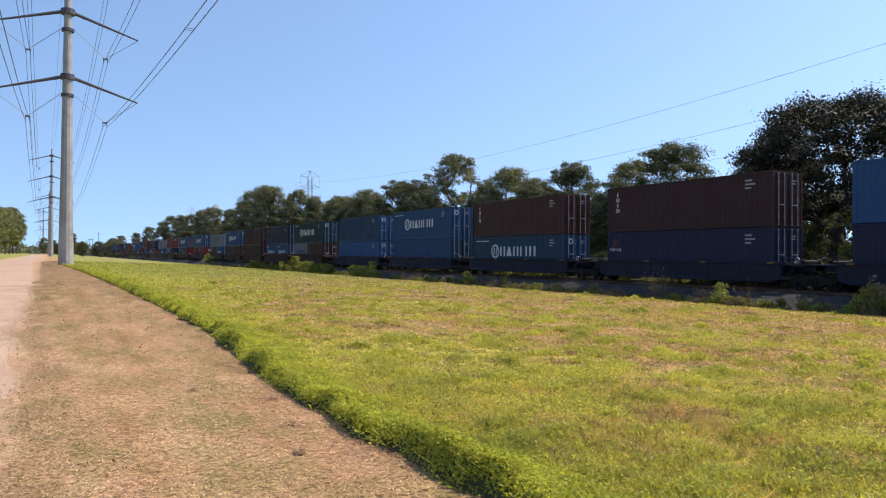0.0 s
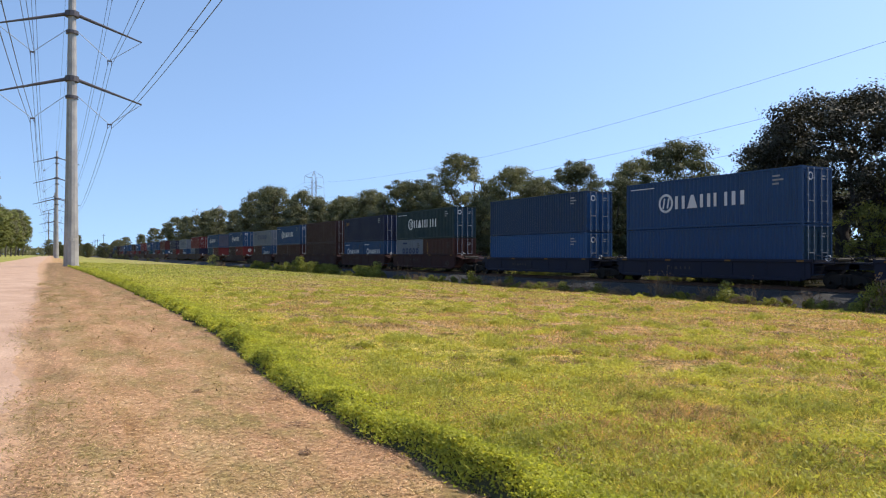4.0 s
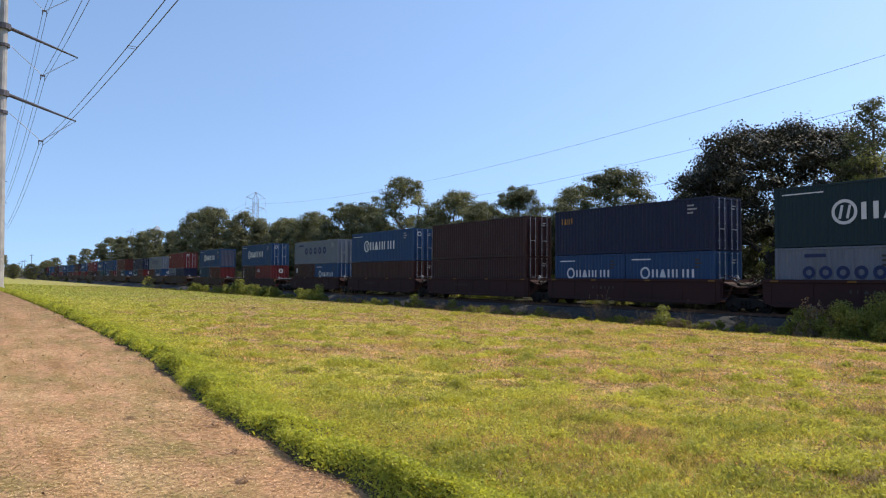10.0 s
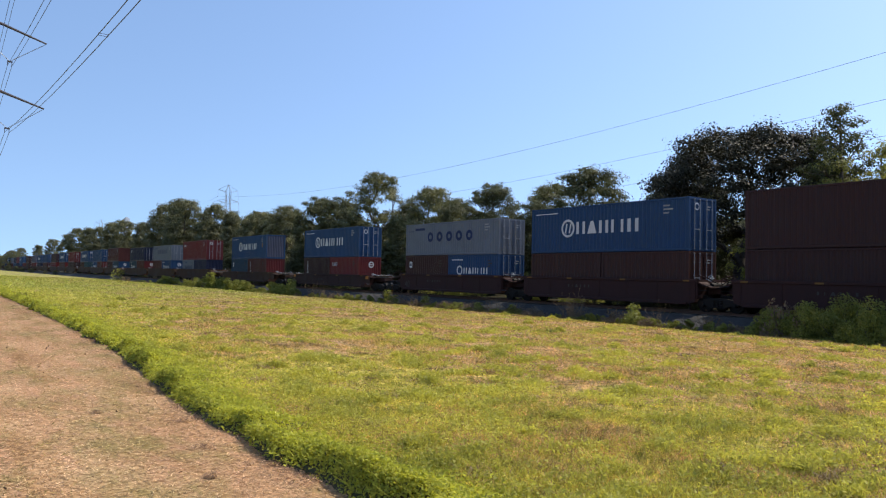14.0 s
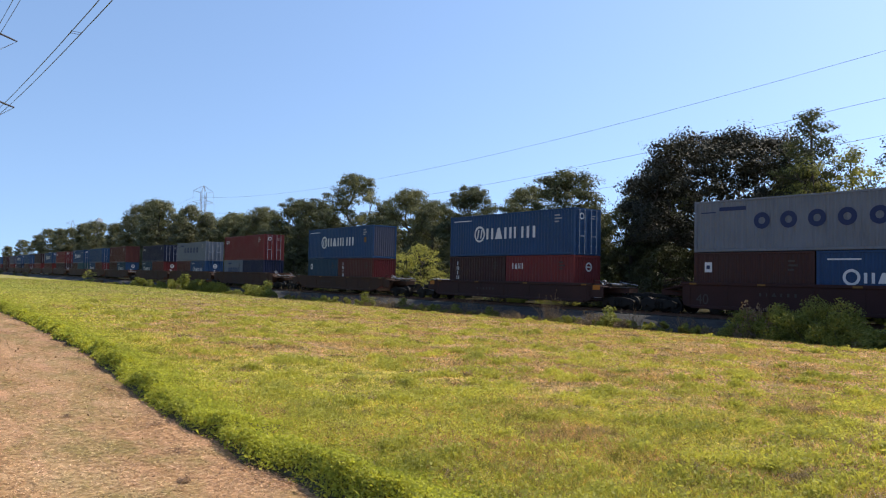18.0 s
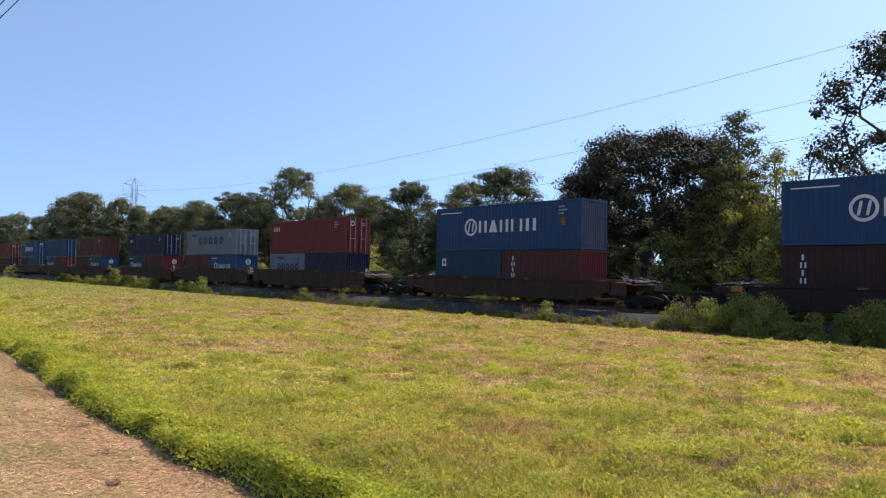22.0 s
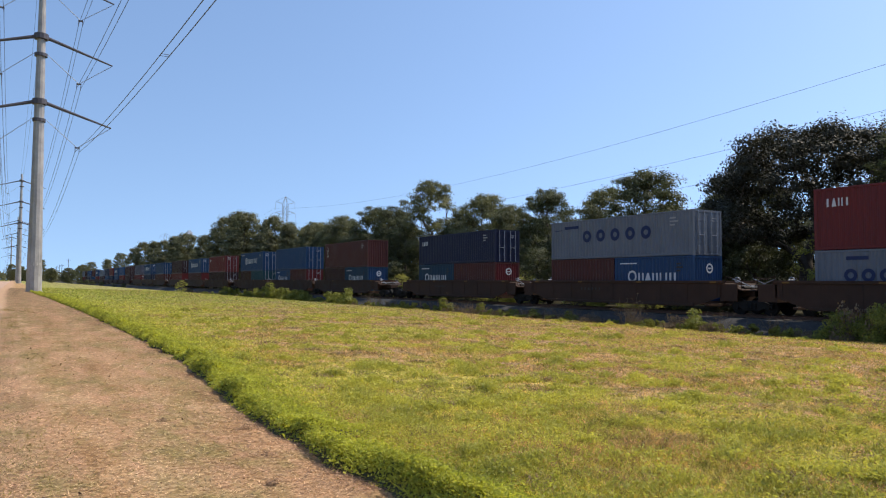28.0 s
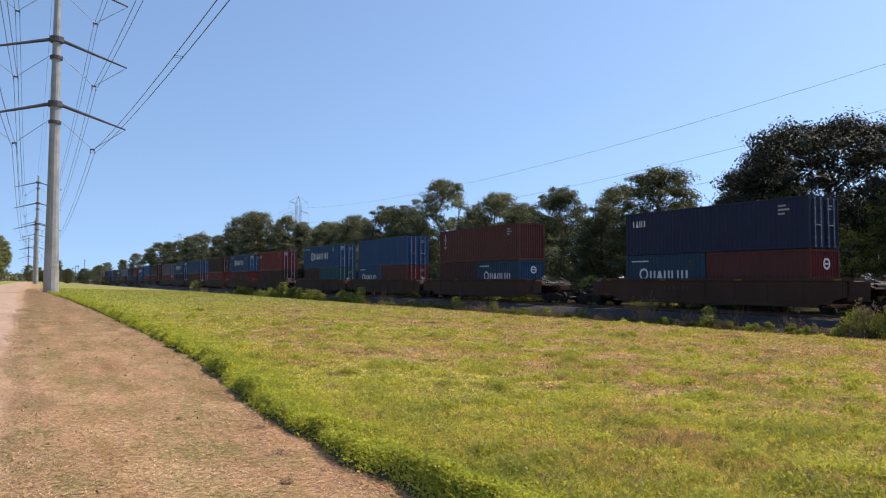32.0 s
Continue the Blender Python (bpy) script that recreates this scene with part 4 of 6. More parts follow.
# near-end place along the track at 0 s, car type, upper box, lower boxes (near first)
F, T = 12.192, 6.058
HC, ST = 2.896, 2.591
UNITS = [
    (7.1, "A", ("brightblue", HC, "", "doors"), [("navy", F, "", "doors")]),
    (23.4, "A", ("darkred", HC, "upright", "doors"), [("navy", F, "cross", "doors")]),
    (40.2, "A", ("brown", HC, "upright", "doors"), [("teal", F, "wide", "doors", "blue")]),
    (56.6, "A", ("blue", HC, "wide", "doors"), [("blue", F, "", "doors", "teal")]),
    (72.8, "A", ("steelblue", HC, "codes", "doors", "brightblue"), [("brightblue", F, "codes", "doors")]),
    (91.3, "B", ("green", HC, "wide", "doors", "teal"), [("brown", T, "upright_yellow", "doors"), ("grey", T, "five20", "doors")]),
    (106.9, "B", ("navy", HC, "corner_yellow", "doors"), [("blue", T, "wide20", "doors"), ("blue", T, "wide20", "doors")]),
    (122.2, "B", ("darkred", HC, "", "doors"), [("darkred", F, "", "doors")]),
    (137.6, "B", ("blue", HC, "wide", "doors"), [("brown", T, "", "doors"), ("brown", T, "", "doors")]),
    (153.2, "B", ("grey", ST, "five", "doors"), [("blue", T, "wide20", "doors"), ("brown", T, "patch", "doors")]),
    (173.6, "D", ("blue", HC, "wide", "doors"), [("red", T, "corner", "ring"), ("darkred", T, "upright", "doors")]),
    # pale end on blue, red end on redbrown: lighter paint for grazing sun
    (196.7, "E", ("blue", HC, "wide", "blank", "pale"), [("redbrown", T, "upright", "blank", "red"), ("teal", T, "patch", "doors")]),
    (219.9, "C", ("red", HC, "corner", "doors"), [("navy", T, "", "blank"), ("grey", T, "five20", "doors")]),
    (239.1, "C", ("grey", ST, "five", "doors"), [("blue", T, "wide20", "ring"), ("redbrown", T, "", "doors")]),
    (258.2, "C", ("navy", ST, "corner", "doors"), [("redbrown", T, "", "ring", "red"), ("teal", T, "wide20", "doors")]),
    (281.7, "C", ("redbrown", HC, "upright", "blank"), [("teal", T, "wide20", "ring", "blue"), ("brown", T, "", "doors")]),
    (300.5, "C", ("blue", HC, "", "doors"), [("redbrown", T, "", "doors", "red"), ("blue", T, "wide20", "doors")]),
    (319.2, "C", ("blue", HC, "wide", "doors"), [("aqua", T, "", "doors"), ("brown", T, "", "doors")]),
    (341.6, "C", ("red", HC, "corner", "doors"), [("darkred", F, "", "doors")]),
    (360.6, "C", ("blue", HC, "wide", "doors"), [("redbrown", F, "", "blank", "red")]),
    (379.7, "C", ("darkred", HC, "", "doors"), [("red", F, "", "blank")]),
    (402.6, "C", ("blue", HC, "", "doors"), [("redbrown", F, "", "doors")]),
    (421.7, "C", ("blue", HC, "wide", "doors"), [("navy", F, "", "doors")]),
    (440.8, "C", ("pale", HC, "", "doors"), [("red", F, "", "doors")]),
    (463.5, "B", ("brown", HC, "", "doors"), [("brown", F, "", "doors")]),
    (478.9, "B", ("brightblue", HC, "", "doors"), [("red", F, "", "doors")]),
    (494.3, "B", ("blue", HC, "wide", "doors"), [("blue", F, "", "doors")]),
    (509.7, "B", ("red", HC, "", "doors"), [("navy", F, "", "doors")]),
    (525.1, "B", ("navy", HC, "", "doors"), [("blue", F, "", "doors")]),
    (546.0, "C", ("grey", ST, "five", "doors"), [("brown", F, "", "doors")]),
    (565.1, "C", ("blue", HC, "wide", "doors"), [("red", F, "", "doors")]),
    (584.2, "C", ("redbrown", HC, "", "doors"), [("blue", F, "", "doors")]),
    (607.0, "B", ("blue", HC, "", "doors"), [("navy", F, "", "doors")]),
    (622.4, "B", ("brown", HC, "", "doors"), [("brown", F, "", "doors")]),
    (637.8, "B", ("grey", HC, "", "doors"), [("red", F, "", "doors")]),
]
STARTS = {0, 5, 10, 11, 12, 15, 18, 21, 24, 29, 32}
MID_Z = 3.12
ROLLING_CARS = []
ROLLING = []                       # things of the train and their places at 0 s
WELL = {"A": (-0.55, 12.74), "B": (-0.5, 12.7), "C": (-1.95, 14.15), "D": (-1.5, 13.7), "E": (-2.1, 14.3)}


def build_train():
    for i, (s, kind, up, lows) in enumerate(UNITS):
        y0, y1 = WELL[kind]
        nxt = UNITS[i + 1][0] + WELL[UNITS[i + 1][1]][0] if i + 1 < len(UNITS) else s + y1 + 3.0
        room = nxt - (s + y1)
        far = 1.75 if (i + 1 in STARTS) else room / 2
        if i in STARTS:
            near = 1.75
        else:
            near = (s + y0 - UNITS[i - 1][0] - WELL[UNITS[i - 1][1]][1]) / 2
        car = well_car(kind, i in STARTS, i + 1 in STARTS, round(near, 2), round(far, 2))
        ROLLING.append((car, s, 0.0))
        ROLLING_CARS.append(car)
        if i in (5, 9):
            part("numeral", numeral_mesh("40", 0.72), car, "worn white size numeral", pose(-1.40, 0.9 if i == 5 else 11.6, 0.52))
        y = 0.0
        for low in lows:
            c = container(low[0], low[1], ST, low[2], low[3], low[4] if len(low) > 4 else None)
            ROLLING.append((c, s + y, MID_Z - ST))
            y += low[1] + 0.076
        c = container(up[0], F, up[1], up[2], up[3], up[4] if len(up) > 4 else None)
        ROLLING.append((c, s, MID_Z + 0.005))
    for ob, s, z in ROLLING:
        ob.matrix_basis = pose(CX, s, z)


build_train()


def travelled(t):
    """Metres the slowing train has rolled by t seconds."""
    return 8.822 * t - 0.04628 * t * t + 0.000081 * t ** 3


# ---- power lines ----
POLE_X, SPAN = 2.25, 230.0
ARMS = (24.6, 33.15, 41.7)
TIP, DROOP = 8.5, 2.5
REACH, WIDE = 4.48, 1.29


def build_poles():
    def shaft():
        s = Shape()
        n = 12
        rings = [(0.0, 0.91), (0.5, 0.91), (12, 0.72), (25, 0.58), (35, 0.45), (44.5, 0.29)]
        vs = [(r * math.cos(2 * math.pi * i / n), r * math.sin(2 * math.pi * i / n), z) for z, r in rings for i in range(n)]
        fs = [(j * n + i, j * n + (i + 1) % n, (j + 1) * n + (i + 1) % n, (j + 1) * n + i) for j in range(len(rings) - 1) for i in range(n)]
        fs.append(tuple(range((len(rings) - 1) * n, len(rings) * n)))
        return raw("shaft", vs, fs, MAT["galv"])
    first = thing("transmission_pole", "tall tapered grey steel transmission pole with dark arms", "transmission pole", "poles of the power line")
    part("shaft", shaft(), first)
    part("footing", Shape().tube((0, 0, -0.3), (0, 0, 0.12), 1.02, n=20).mesh("footing", MAT["concrete"]), first)
    part("band", Shape().tube((0, 0, 3.35), (0, 0, 3.75), 0.875, n=12, caps=False).mesh("band", MAT["concrete"]), first, "pale painted band")
    for z in ARMS:
        part("collar", Shape().tube((0, 0, z - 0.35), (0, 0, z + 0.35), 0.86, n=12).mesh("collar", MAT["galv_dark"]), first, "dark bolted collar")
        part("collar", Shape().tube((0, 0, z - 2.6), (0, 0, z - 2.2), 0.78, n=12).mesh("collar", MAT["galv_dark"]), first, "dark bolted collar")
        for sx in (-1, 1):
            part("arm", Shape().tube((sx * 0.5, 0, z), (sx * TIP, 0, z - DROOP), 0.24, 0.10, n=8).mesh("arm", MAT["galv_dark"]), first, "dark tapered steel arm")
            yoke = (sx * REACH, 0, z - 5.55)
            for end in ((sx * TIP, 0, z - DROOP), (sx * 0.7, 0, z - 2.2)):
                a, b = Vector(end), Vector(yoke)
                s = Shape().tube(a, b, 0.03, n=6)
                for k in range(16):
                    c = a.lerp(b, 0.12 + 0.76 * k / 15)
                    s.tube(c, c + (b - a).normalized() * 0.05, 0.075, n=8)
                part("insulator_string", s.mesh("insulator_string", MAT["insulator"]), first, "grey insulator string")
            part("yoke", Shape().box(yoke[0] - 0.3, yoke[0] + 0.3, -0.05, 0.05, yoke[2] - 0.12, yoke[2] + 0.08).box(yoke[0] - 0.28, yoke[0] - 0.2, -0.05, 0.05, yoke[2] - 0.6, yoke[2]).box(yoke[0] + 0.2, yoke[0] + 0.28, -0.05, 0.05, yoke[2] - 0.6, yoke[2]).mesh("yoke", MAT["galv_dark"]), first)
    spots = [(POLE_X, 105.0), (1.75, 335.0), (1.7, 565.0), (-2.6, 795.0), (2.4, -125.0)]
    first.matrix_basis = pose(*spots[0], 0)
    for x, y in spots[1:]:
        copy_thing(first, pose(x, y, 0) @ Matrix.Diagonal((WIDE if y < 0 else 1.0, 1.0, 1.0, 1.0)))     # the pole behind has wider arms
    spots = sorted(spots, key=lambda p: p[1])
    for z in ARMS:
        for sx in (-1, 1):
            for off in (-0.24, 0.24):
                line = []
                for (xa, ya), (xb, yb) in zip(spots, spots[1:]):
                    for k in range(25):
                        t = k / 24
                        line.append((xa + (xb - xa) * t + sx * REACH * ((WIDE if ya < 0 else 1.0) * (1 - t) + t) + off, ya + (yb - ya) * t, z - 6.1 - 5.0 * 4 * t * (1 - t)))
                wire(line, "twin bundled aluminium conductor strung between poles")
            if z == ARMS[0]:
                (xa, ya), (xb, yb), t = spots[0], spots[1], 0.73
                xx, yy, zz = xa + (xb - xa) * t + sx * (REACH * WIDE * (1 - t) + REACH * t), ya + (yb - ya) * t, z - 6.1 - 5.0 * 4 * t * (1 - t)
                s = Shape()
                for dy in (-0.2, 0.2):
                    s.tube((xx - 0.26, yy + dy, zz), (xx + 0.26, yy + dy, zz), 0.014, n=6)
                for o in (-0.24, 0.24):
                    s.tube((xx + o, yy - 0.26, zz), (xx + o, yy + 0.26, zz), 0.03, n=6)
                tagged(new("cable_spacer", s.mesh("cable_spacer", MAT["galv_dark"])), "small dark spacer clamped between twin cables", "cable spacer", "spacers on the cables")
    for sx in (-1, 1):
        line = []
        for (xa, ya), (xb, yb) in zip(spots, spots[1:]):
            for k in range(21):
                t = k / 20
                line.append((xa + (xb - xa) * t + sx * 0.4, ya + (yb - ya) * t, 44.4 - 5.0 * 4 * t * (1 - t)))
        wire(line, "thin overhead shield wire along the pole tops", 0.018)


def wire(line, label, r=0.027):
    vs, fs = [], []
    for p in line:
        o = len(vs)
        vs += [(p[0] + r, p[1], p[2] - r * 0.6), (p[0] - r, p[1], p[2] - r * 0.6), (p[0], p[1], p[2] + r)]
        if o:
            for i in range(3):
                fs.append((o - 3 + i, o - 3 + (i + 1) % 3, o + (i + 1) % 3, o + i))
    return tagged(new("power_cable", raw("power_cable", vs, fs, MAT["wire"])), label, "power cable", "cables overhead")


LT_X = 79.3


def build_lattice():
    H = 31.0
    first = thing("lattice_tower", "far grey lattice steel transmission tower behind the trees", "lattice tower", "lattice towers")

    def half(z):
        return 3.0 - (3.0 - 0.75) * min(1, z / 20)
    for sx in (-1, 1):
        for sy in (-1, 1):
            s = Shape()
            for a, b in ((0, 10), (10, 20), (20, H - 2.5)):
                s.tube((sx * half(a), sy * half(a), a), (sx * half(b), sy * half(b), b), 0.075, n=4)
            s.tube((sx * 0.75, sy * 0.75, H - 2.5), (0, 0, H), 0.06, n=4)
            part("leg", s.mesh("leg", MAT["galv"]), first)
    br = Shape()
    zs = [0, 4, 8, 11.5, 14.5, 17.2, 19.6, 21.6, 23.6, 25.6, 27.6]
    for a, b in zip(zs, zs[1:]):
        for k in range(4):
            p = [(-1, -1), (1, -1), (1, 1), (-1, 1)][k]
            q = [(-1, -1), (1, -1), (1, 1), (-1, 1)][(k + 1) % 4]
            br.tube((p[0] * half(a), p[1] * half(a), a), (q[0] * half(b), q[1] * half(b), b), 0.03, n=4)
            br.tube((q[0] * half(a), q[1] * half(a), a), (p[0] * half(b), p[1] * half(b), b), 0.03, n=4)
            br.tube((p[0] * half(b), p[1] * half(b), b), (q[0] * half(b), q[1] * half(b), b), 0.03, n=4)
    part("bracing", br.mesh("bracing", MAT["galv"]), first, "zigzag steel bracing")
    for z, w, hung, held in ((21.7, 3.9, 4.0, 4.3), (25.4, 3.6, 4.0, 3.9), (29.1, 3.3, 2.9, 3.5)):
        for sx in (-1, 1):
            s = Shape()
            for sy in (-0.7, 0.7):
                s.tube((sx * 0.7, sy, z - 0.6), (sx * w, 0, z), 0.055, n=4)
                s.tube((0, 0, H) if z > 28 else (sx * 0.7, sy, z + 0.7), (sx * w, 0, z), 0.055, n=4)
            s.tube((sx * w, 0, z), (sx * held, 0, z - hung), 0.03, n=4)
            part("cross_arm", s.mesh("cross_arm", MAT["galv"]), first)
    first.matrix_basis = pose(LT_X, 236, -0.6)
    copy_thing(first, pose(LT_X, 462, -0.6))
    copy_thing(first, pose(LT_X, 10, -0.6))
    for z, w in ((17.7, 4.3), (21.4, 3.9), (26.2, 3.5)):
        for sx in (-1,):
            line = []
            for ya, yb in ((10, 236), (236, 462)):
                for k in range(25):
                    t = k / 24
                    line.append((LT_X + sx * w, ya + (yb - ya) * t, z - 5.1 * 4 * t * (1 - t)))
            wire(line, "thin overhead cable strung between lattice towers", 0.02)


build_poles()
build_lattice()


def build_tower_block():
    ob = thing("apartment_tower", "distant pale high-rise building beyond the woods", "building", at=pose(197.6, 978, -0.6))
    part("wall", Shape().box(-3, 3, -6, 6, 0, 66).box(-1.5, 1.5, -3, 3, 66, 68).mesh("wall", MAT["building"]), ob)
    for f in range(18):
        for k in range(3):
            part("window", cached("far_window", lambda: Shape().box(-0.6, 0.6, -0.1, 0.1, -0.9, 0.9).mesh("window", MAT["window"])), ob, at=pose(-1.9 + 1.9 * k, -6.02, 4 + f * 3.4))


build_tower_block()


def build_far_poles():
    """Thin poles on the horizon beyond the end of the road."""
    for x, y, h in ((40.6, 700.0, 20.5), (35.9, 704.0, 16.0), (33.6, 698.0, 15.5), (31.6, 702.0, 14.0), (44.5, 720.0, 13.0)):
        ob = thing("utility_pole", "thin distant utility pole on the horizon", "utility pole", "far utility poles", pose(x, y, ground_z(x) - 0.1))
        part("shaft", Shape().tube((0, 0, 0), (0, 0, h), 0.28, 0.18, n=8).mesh("shaft", MAT["galv_dark"]), ob)
        part("cross_arm", Shape().box(-1.6, 1.6, -0.1, 0.1, h - 1.3, h - 1.05).mesh("cross_arm", MAT["galv_dark"]), ob)


build_far_poles()


# ---- plants ----
def lattice_noise(p, seed):
    """Smooth noise of many points at once, 0 to 1."""
    g = np.random.default_rng(seed).uniform(size=(17, 17, 17))
    q = np.floor(p).astype(int)
    f = p - q
    f = f * f * (3 - 2 * f)
    out = 0
    for dx in (0, 1):
        for dy in (0, 1):
            for dz in (0, 1):
                w = np.abs(1 - dx - f[:, 0]) * np.abs(1 - dy - f[:, 1]) * np.abs(1 - dz - f[:, 2])
                out = out + w * g[(q[:, 0] + dx) % 17, (q[:, 1] + dy) % 17, (q[:, 2] + dz) % 17]
    return out


def quads(rng, p, out, size, wild=0.75):
    """A loose leaf at each point, lying roughly across the way out of its clump."""
    n = len(p)
    nor = out + wild * rng.normal(size=(n, 3))
    nor /= np.linalg.norm(nor, axis=1)[:, None] + 1e-9
    a = np.cross(nor, rng.normal(size=(n, 3)))
    a /= np.linalg.norm(a, axis=1)[:, None] + 1e-9
    b = np.cross(nor, a)
    s = size * rng.uniform(0.55, 1.4, n)[:, None]
    a, b = a * s, b * s * 0.7
    return np.stack([p - a * 0.9, p - b, p + a, p + b], 1)


def leaves(rng, centres, radii, count, size, flat=0.8):
    """Leaves scattered in the shells of clumps. Returns (n, 4, 3)."""
    centres, radii = np.asarray(centres), np.asarray(radii)
    w = radii ** 2
    idx = rng.choice(len(centres), count, p=w / w.sum())
    d = rng.normal(size=(count, 3))
    d /= np.linalg.norm(d, axis=1)[:, None]
    rr = radii[idx] * rng.uniform(0.2, 1.1, count) ** 0.6
    return quads(rng, centres[idx] + d * rr[:, None] * np.array([1, 1, flat]), d, size)


def crown_radius(shape, f):
    """Relative half width of a crown at a height f, 0 at its lowest leaves to 1 at its top."""
    if shape == "dome":
        return (1 - f ** 2.4) ** 0.5 * (0.86 + 0.28 * f)
    if shape == "column":
        return (1 - abs(2 * f - 1) ** 3.2) ** 0.5 * (1.0 - 0.18 * f)
    if shape == "pine":
        return (1 - f) ** 0.55 * (0.55 + 0.75 * min(1, f / 0.3))
    return max(0.0, 1 - (2 * f ** 0.74 - 1) ** 2) ** 0.5


def clump_places(rng, seed, height, crown, base, count, near, shape, inner):
    """Centres of the leaf clumps in the lobed shell of a crown, kept apart by near."""
    got = np.zeros((0, 3))
    for tries in range(count * 40):
        f, a = rng.uniform(0.0, 1.0), rng.uniform(0, 2 * math.pi)
        k = rng.uniform(0, 1) ** 0.5
        if k < inner and f < 0.8 and rng.uniform() > 0.12:
            continue
        q = np.array([[math.cos(a) * 1.6 + 40, math.sin(a) * 1.6 + 40, f * 3.2 + 40]])
        lobe = 0.76 + 0.4 * lattice_noise(q * np.array([1, 1, 0.7]), seed)[0] + 0.25 * (lattice_noise(q * 2.7, seed + 1)[0] - 0.5)
        r = crown * crown_radius(shape, f) * k * lobe
        p = np.array([r * math.cos(a), r * math.sin(a), base + (height - base) * f * (0.9 + 0.1 * lobe)])
        if len(got) and np.min(np.linalg.norm((got - p) * np.array([1, 1, 1.25]), axis=1)) < near:
            continue
        got = np.vstack([got, p])
        if len(got) >= count:
            break
    return got


def grow(rng, places, trunk, tip_r, trunk_r, step=0.7):
    """Branches that reach from the trunk to every clump; the radii add up towards the foot."""
    nodes, parent, run = [np.array(p) for p in trunk], list(range(-1, len(trunk) - 1)), [0.25 * p[2] for p in trunk]
    ends = []
    for c in places[np.argsort(np.linalg.norm(places - np.array(trunk[-1]) * 0.8, axis=1))]:
        at = np.array(nodes)
        gap = at - c
        flat = np.hypot(gap[:, 0], gap[:, 1])
        cost = np.linalg.norm(gap, axis=1) + 0.38 * np.array(run) + 0.9 * np.clip(at[:, 2] - (c[2] - 0.45 * flat), 0, 99)
        cost[0] += 50
        i = int(np.argmin(cost))
        p, far = at[i], float(np.linalg.norm(gap[i]))
        ahead = p - at[parent[i]] if parent[i] >= 0 else np.array([0, 0, 1.0])
        ahead = ahead / (np.linalg.norm(ahead) + 1e-6)
        bend = p + (0.3 * ahead + 0.3 * (c - p) / (far + 1e-6)) * far * 0.7 + rng.normal(size=3) * 0.09 * far
        n = max(1, round(far / step))
        last = i
        for k in range(1, n + 1):
            t = k / n
            q = (1 - t) ** 2 * p + 2 * t * (1 - t) * bend + t * t * c
            if k < n:
                q = q + rng.normal(size=3) * 0.05
            nodes.append(q)
            parent.append(last)
            run.append(run[last] + far / n)
            last = len(nodes) - 1
        ends.append(last)
    tips = np.zeros(len(nodes))
    tips[ends] += 1
    for i in range(len(nodes) - 1, 0, -1):
        tips[parent[i]] += tips[i]
    power = math.log(max(trunk_r / tip_r, 1.5)) / math.log(max(2, tips[0]))
    radius = tip_r * np.maximum(tips, 1) ** power
    s = Shape()
    for i in range(1, len(nodes)):
        r0, r1 = radius[parent[i]], radius[i]
        s.tube(nodes[parent[i]], nodes[i], min(r0, r1 * 1.35), r1, n=8 if r1 > 0.15 else 5 if r1 > 0.05 else 3, caps=False)
    return s


def tree_kind(name, seed, height, crown, base, clumps, clump_r, nleaf, leaf_size, leaf_material, trunk_r=0.25, fork=0.6, shape="round", inner=0.45, twigs=0):
    """Meshes of a branching trunk and of a crown of leafy sprigs. crown: half width; base: height of the lowest leaves."""
    rng = np.random.default_rng(seed)
    trunk = [(0.0, 0.0, -0.3)]
    n = max(3, round(height * fork / 0.9))
    for k in range(1, n + 1):
        x, y, _ = trunk[-1]
        trunk.append((x + rng.normal() * 0.25 * trunk_r, y + rng.normal() * 0.25 * trunk_r, -0.3 + (height * fork + 0.3) * k / n))
    places = clump_places(rng, seed, height - clump_r * 0.5, crown - clump_r * 0.4, base, clumps, clump_r * 0.62, shape, inner)
    s = grow(rng, places, trunk, 0.02, trunk_r)
    # sprigs in each clump, leaves on each sprig
    each = 11
    size = clump_r * rng.uniform(0.65, 1.3, len(places))
    d = rng.normal(size=(len(places), each, 3))
    d /= np.linalg.norm(d, axis=2)[:, :, None]
    d[:, :, 2] = np.abs(d[:, :, 2]) * np.where(rng.uniform(size=d.shape[:2]) < 0.7, 1, -0.6)
    sprig = places[:, None, :] + d * (size[:, None] * rng.uniform(0.35, 1.0, d.shape[:2]) ** 0.7)[:, :, None] * np.array([1.0, 1.0, 0.72])
    for i in range(min(twigs, len(places))):
        for k in range(each):
            s.tube(places[i], sprig[i, k], 0.016, 0.008, n=3, caps=False)
    flat, out = sprig.reshape(-1, 3), d.reshape(-1, 3)
    m = max(3, nleaf // len(flat))
    p, o = np.repeat(flat, m, 0), np.repeat(out, m, 0)
    spread = np.repeat(np.repeat(size, each), m)[:, None] * 0.30
    e = rng.normal(size=p.shape)
    p = p + e * spread * np.array([1, 1, 0.62])
    pts = quads(rng, p, 0.8 * o + 0.2 * e + np.array([0, 0, 0.3]), leaf_size, 0.36)
    pts = pts[pts[:, :, 2].min(axis=1) > 0.05]
    return s.mesh(name + "_trunk", MAT["bark"], True), soup(name + "_crown", pts, 4, leaf_material)


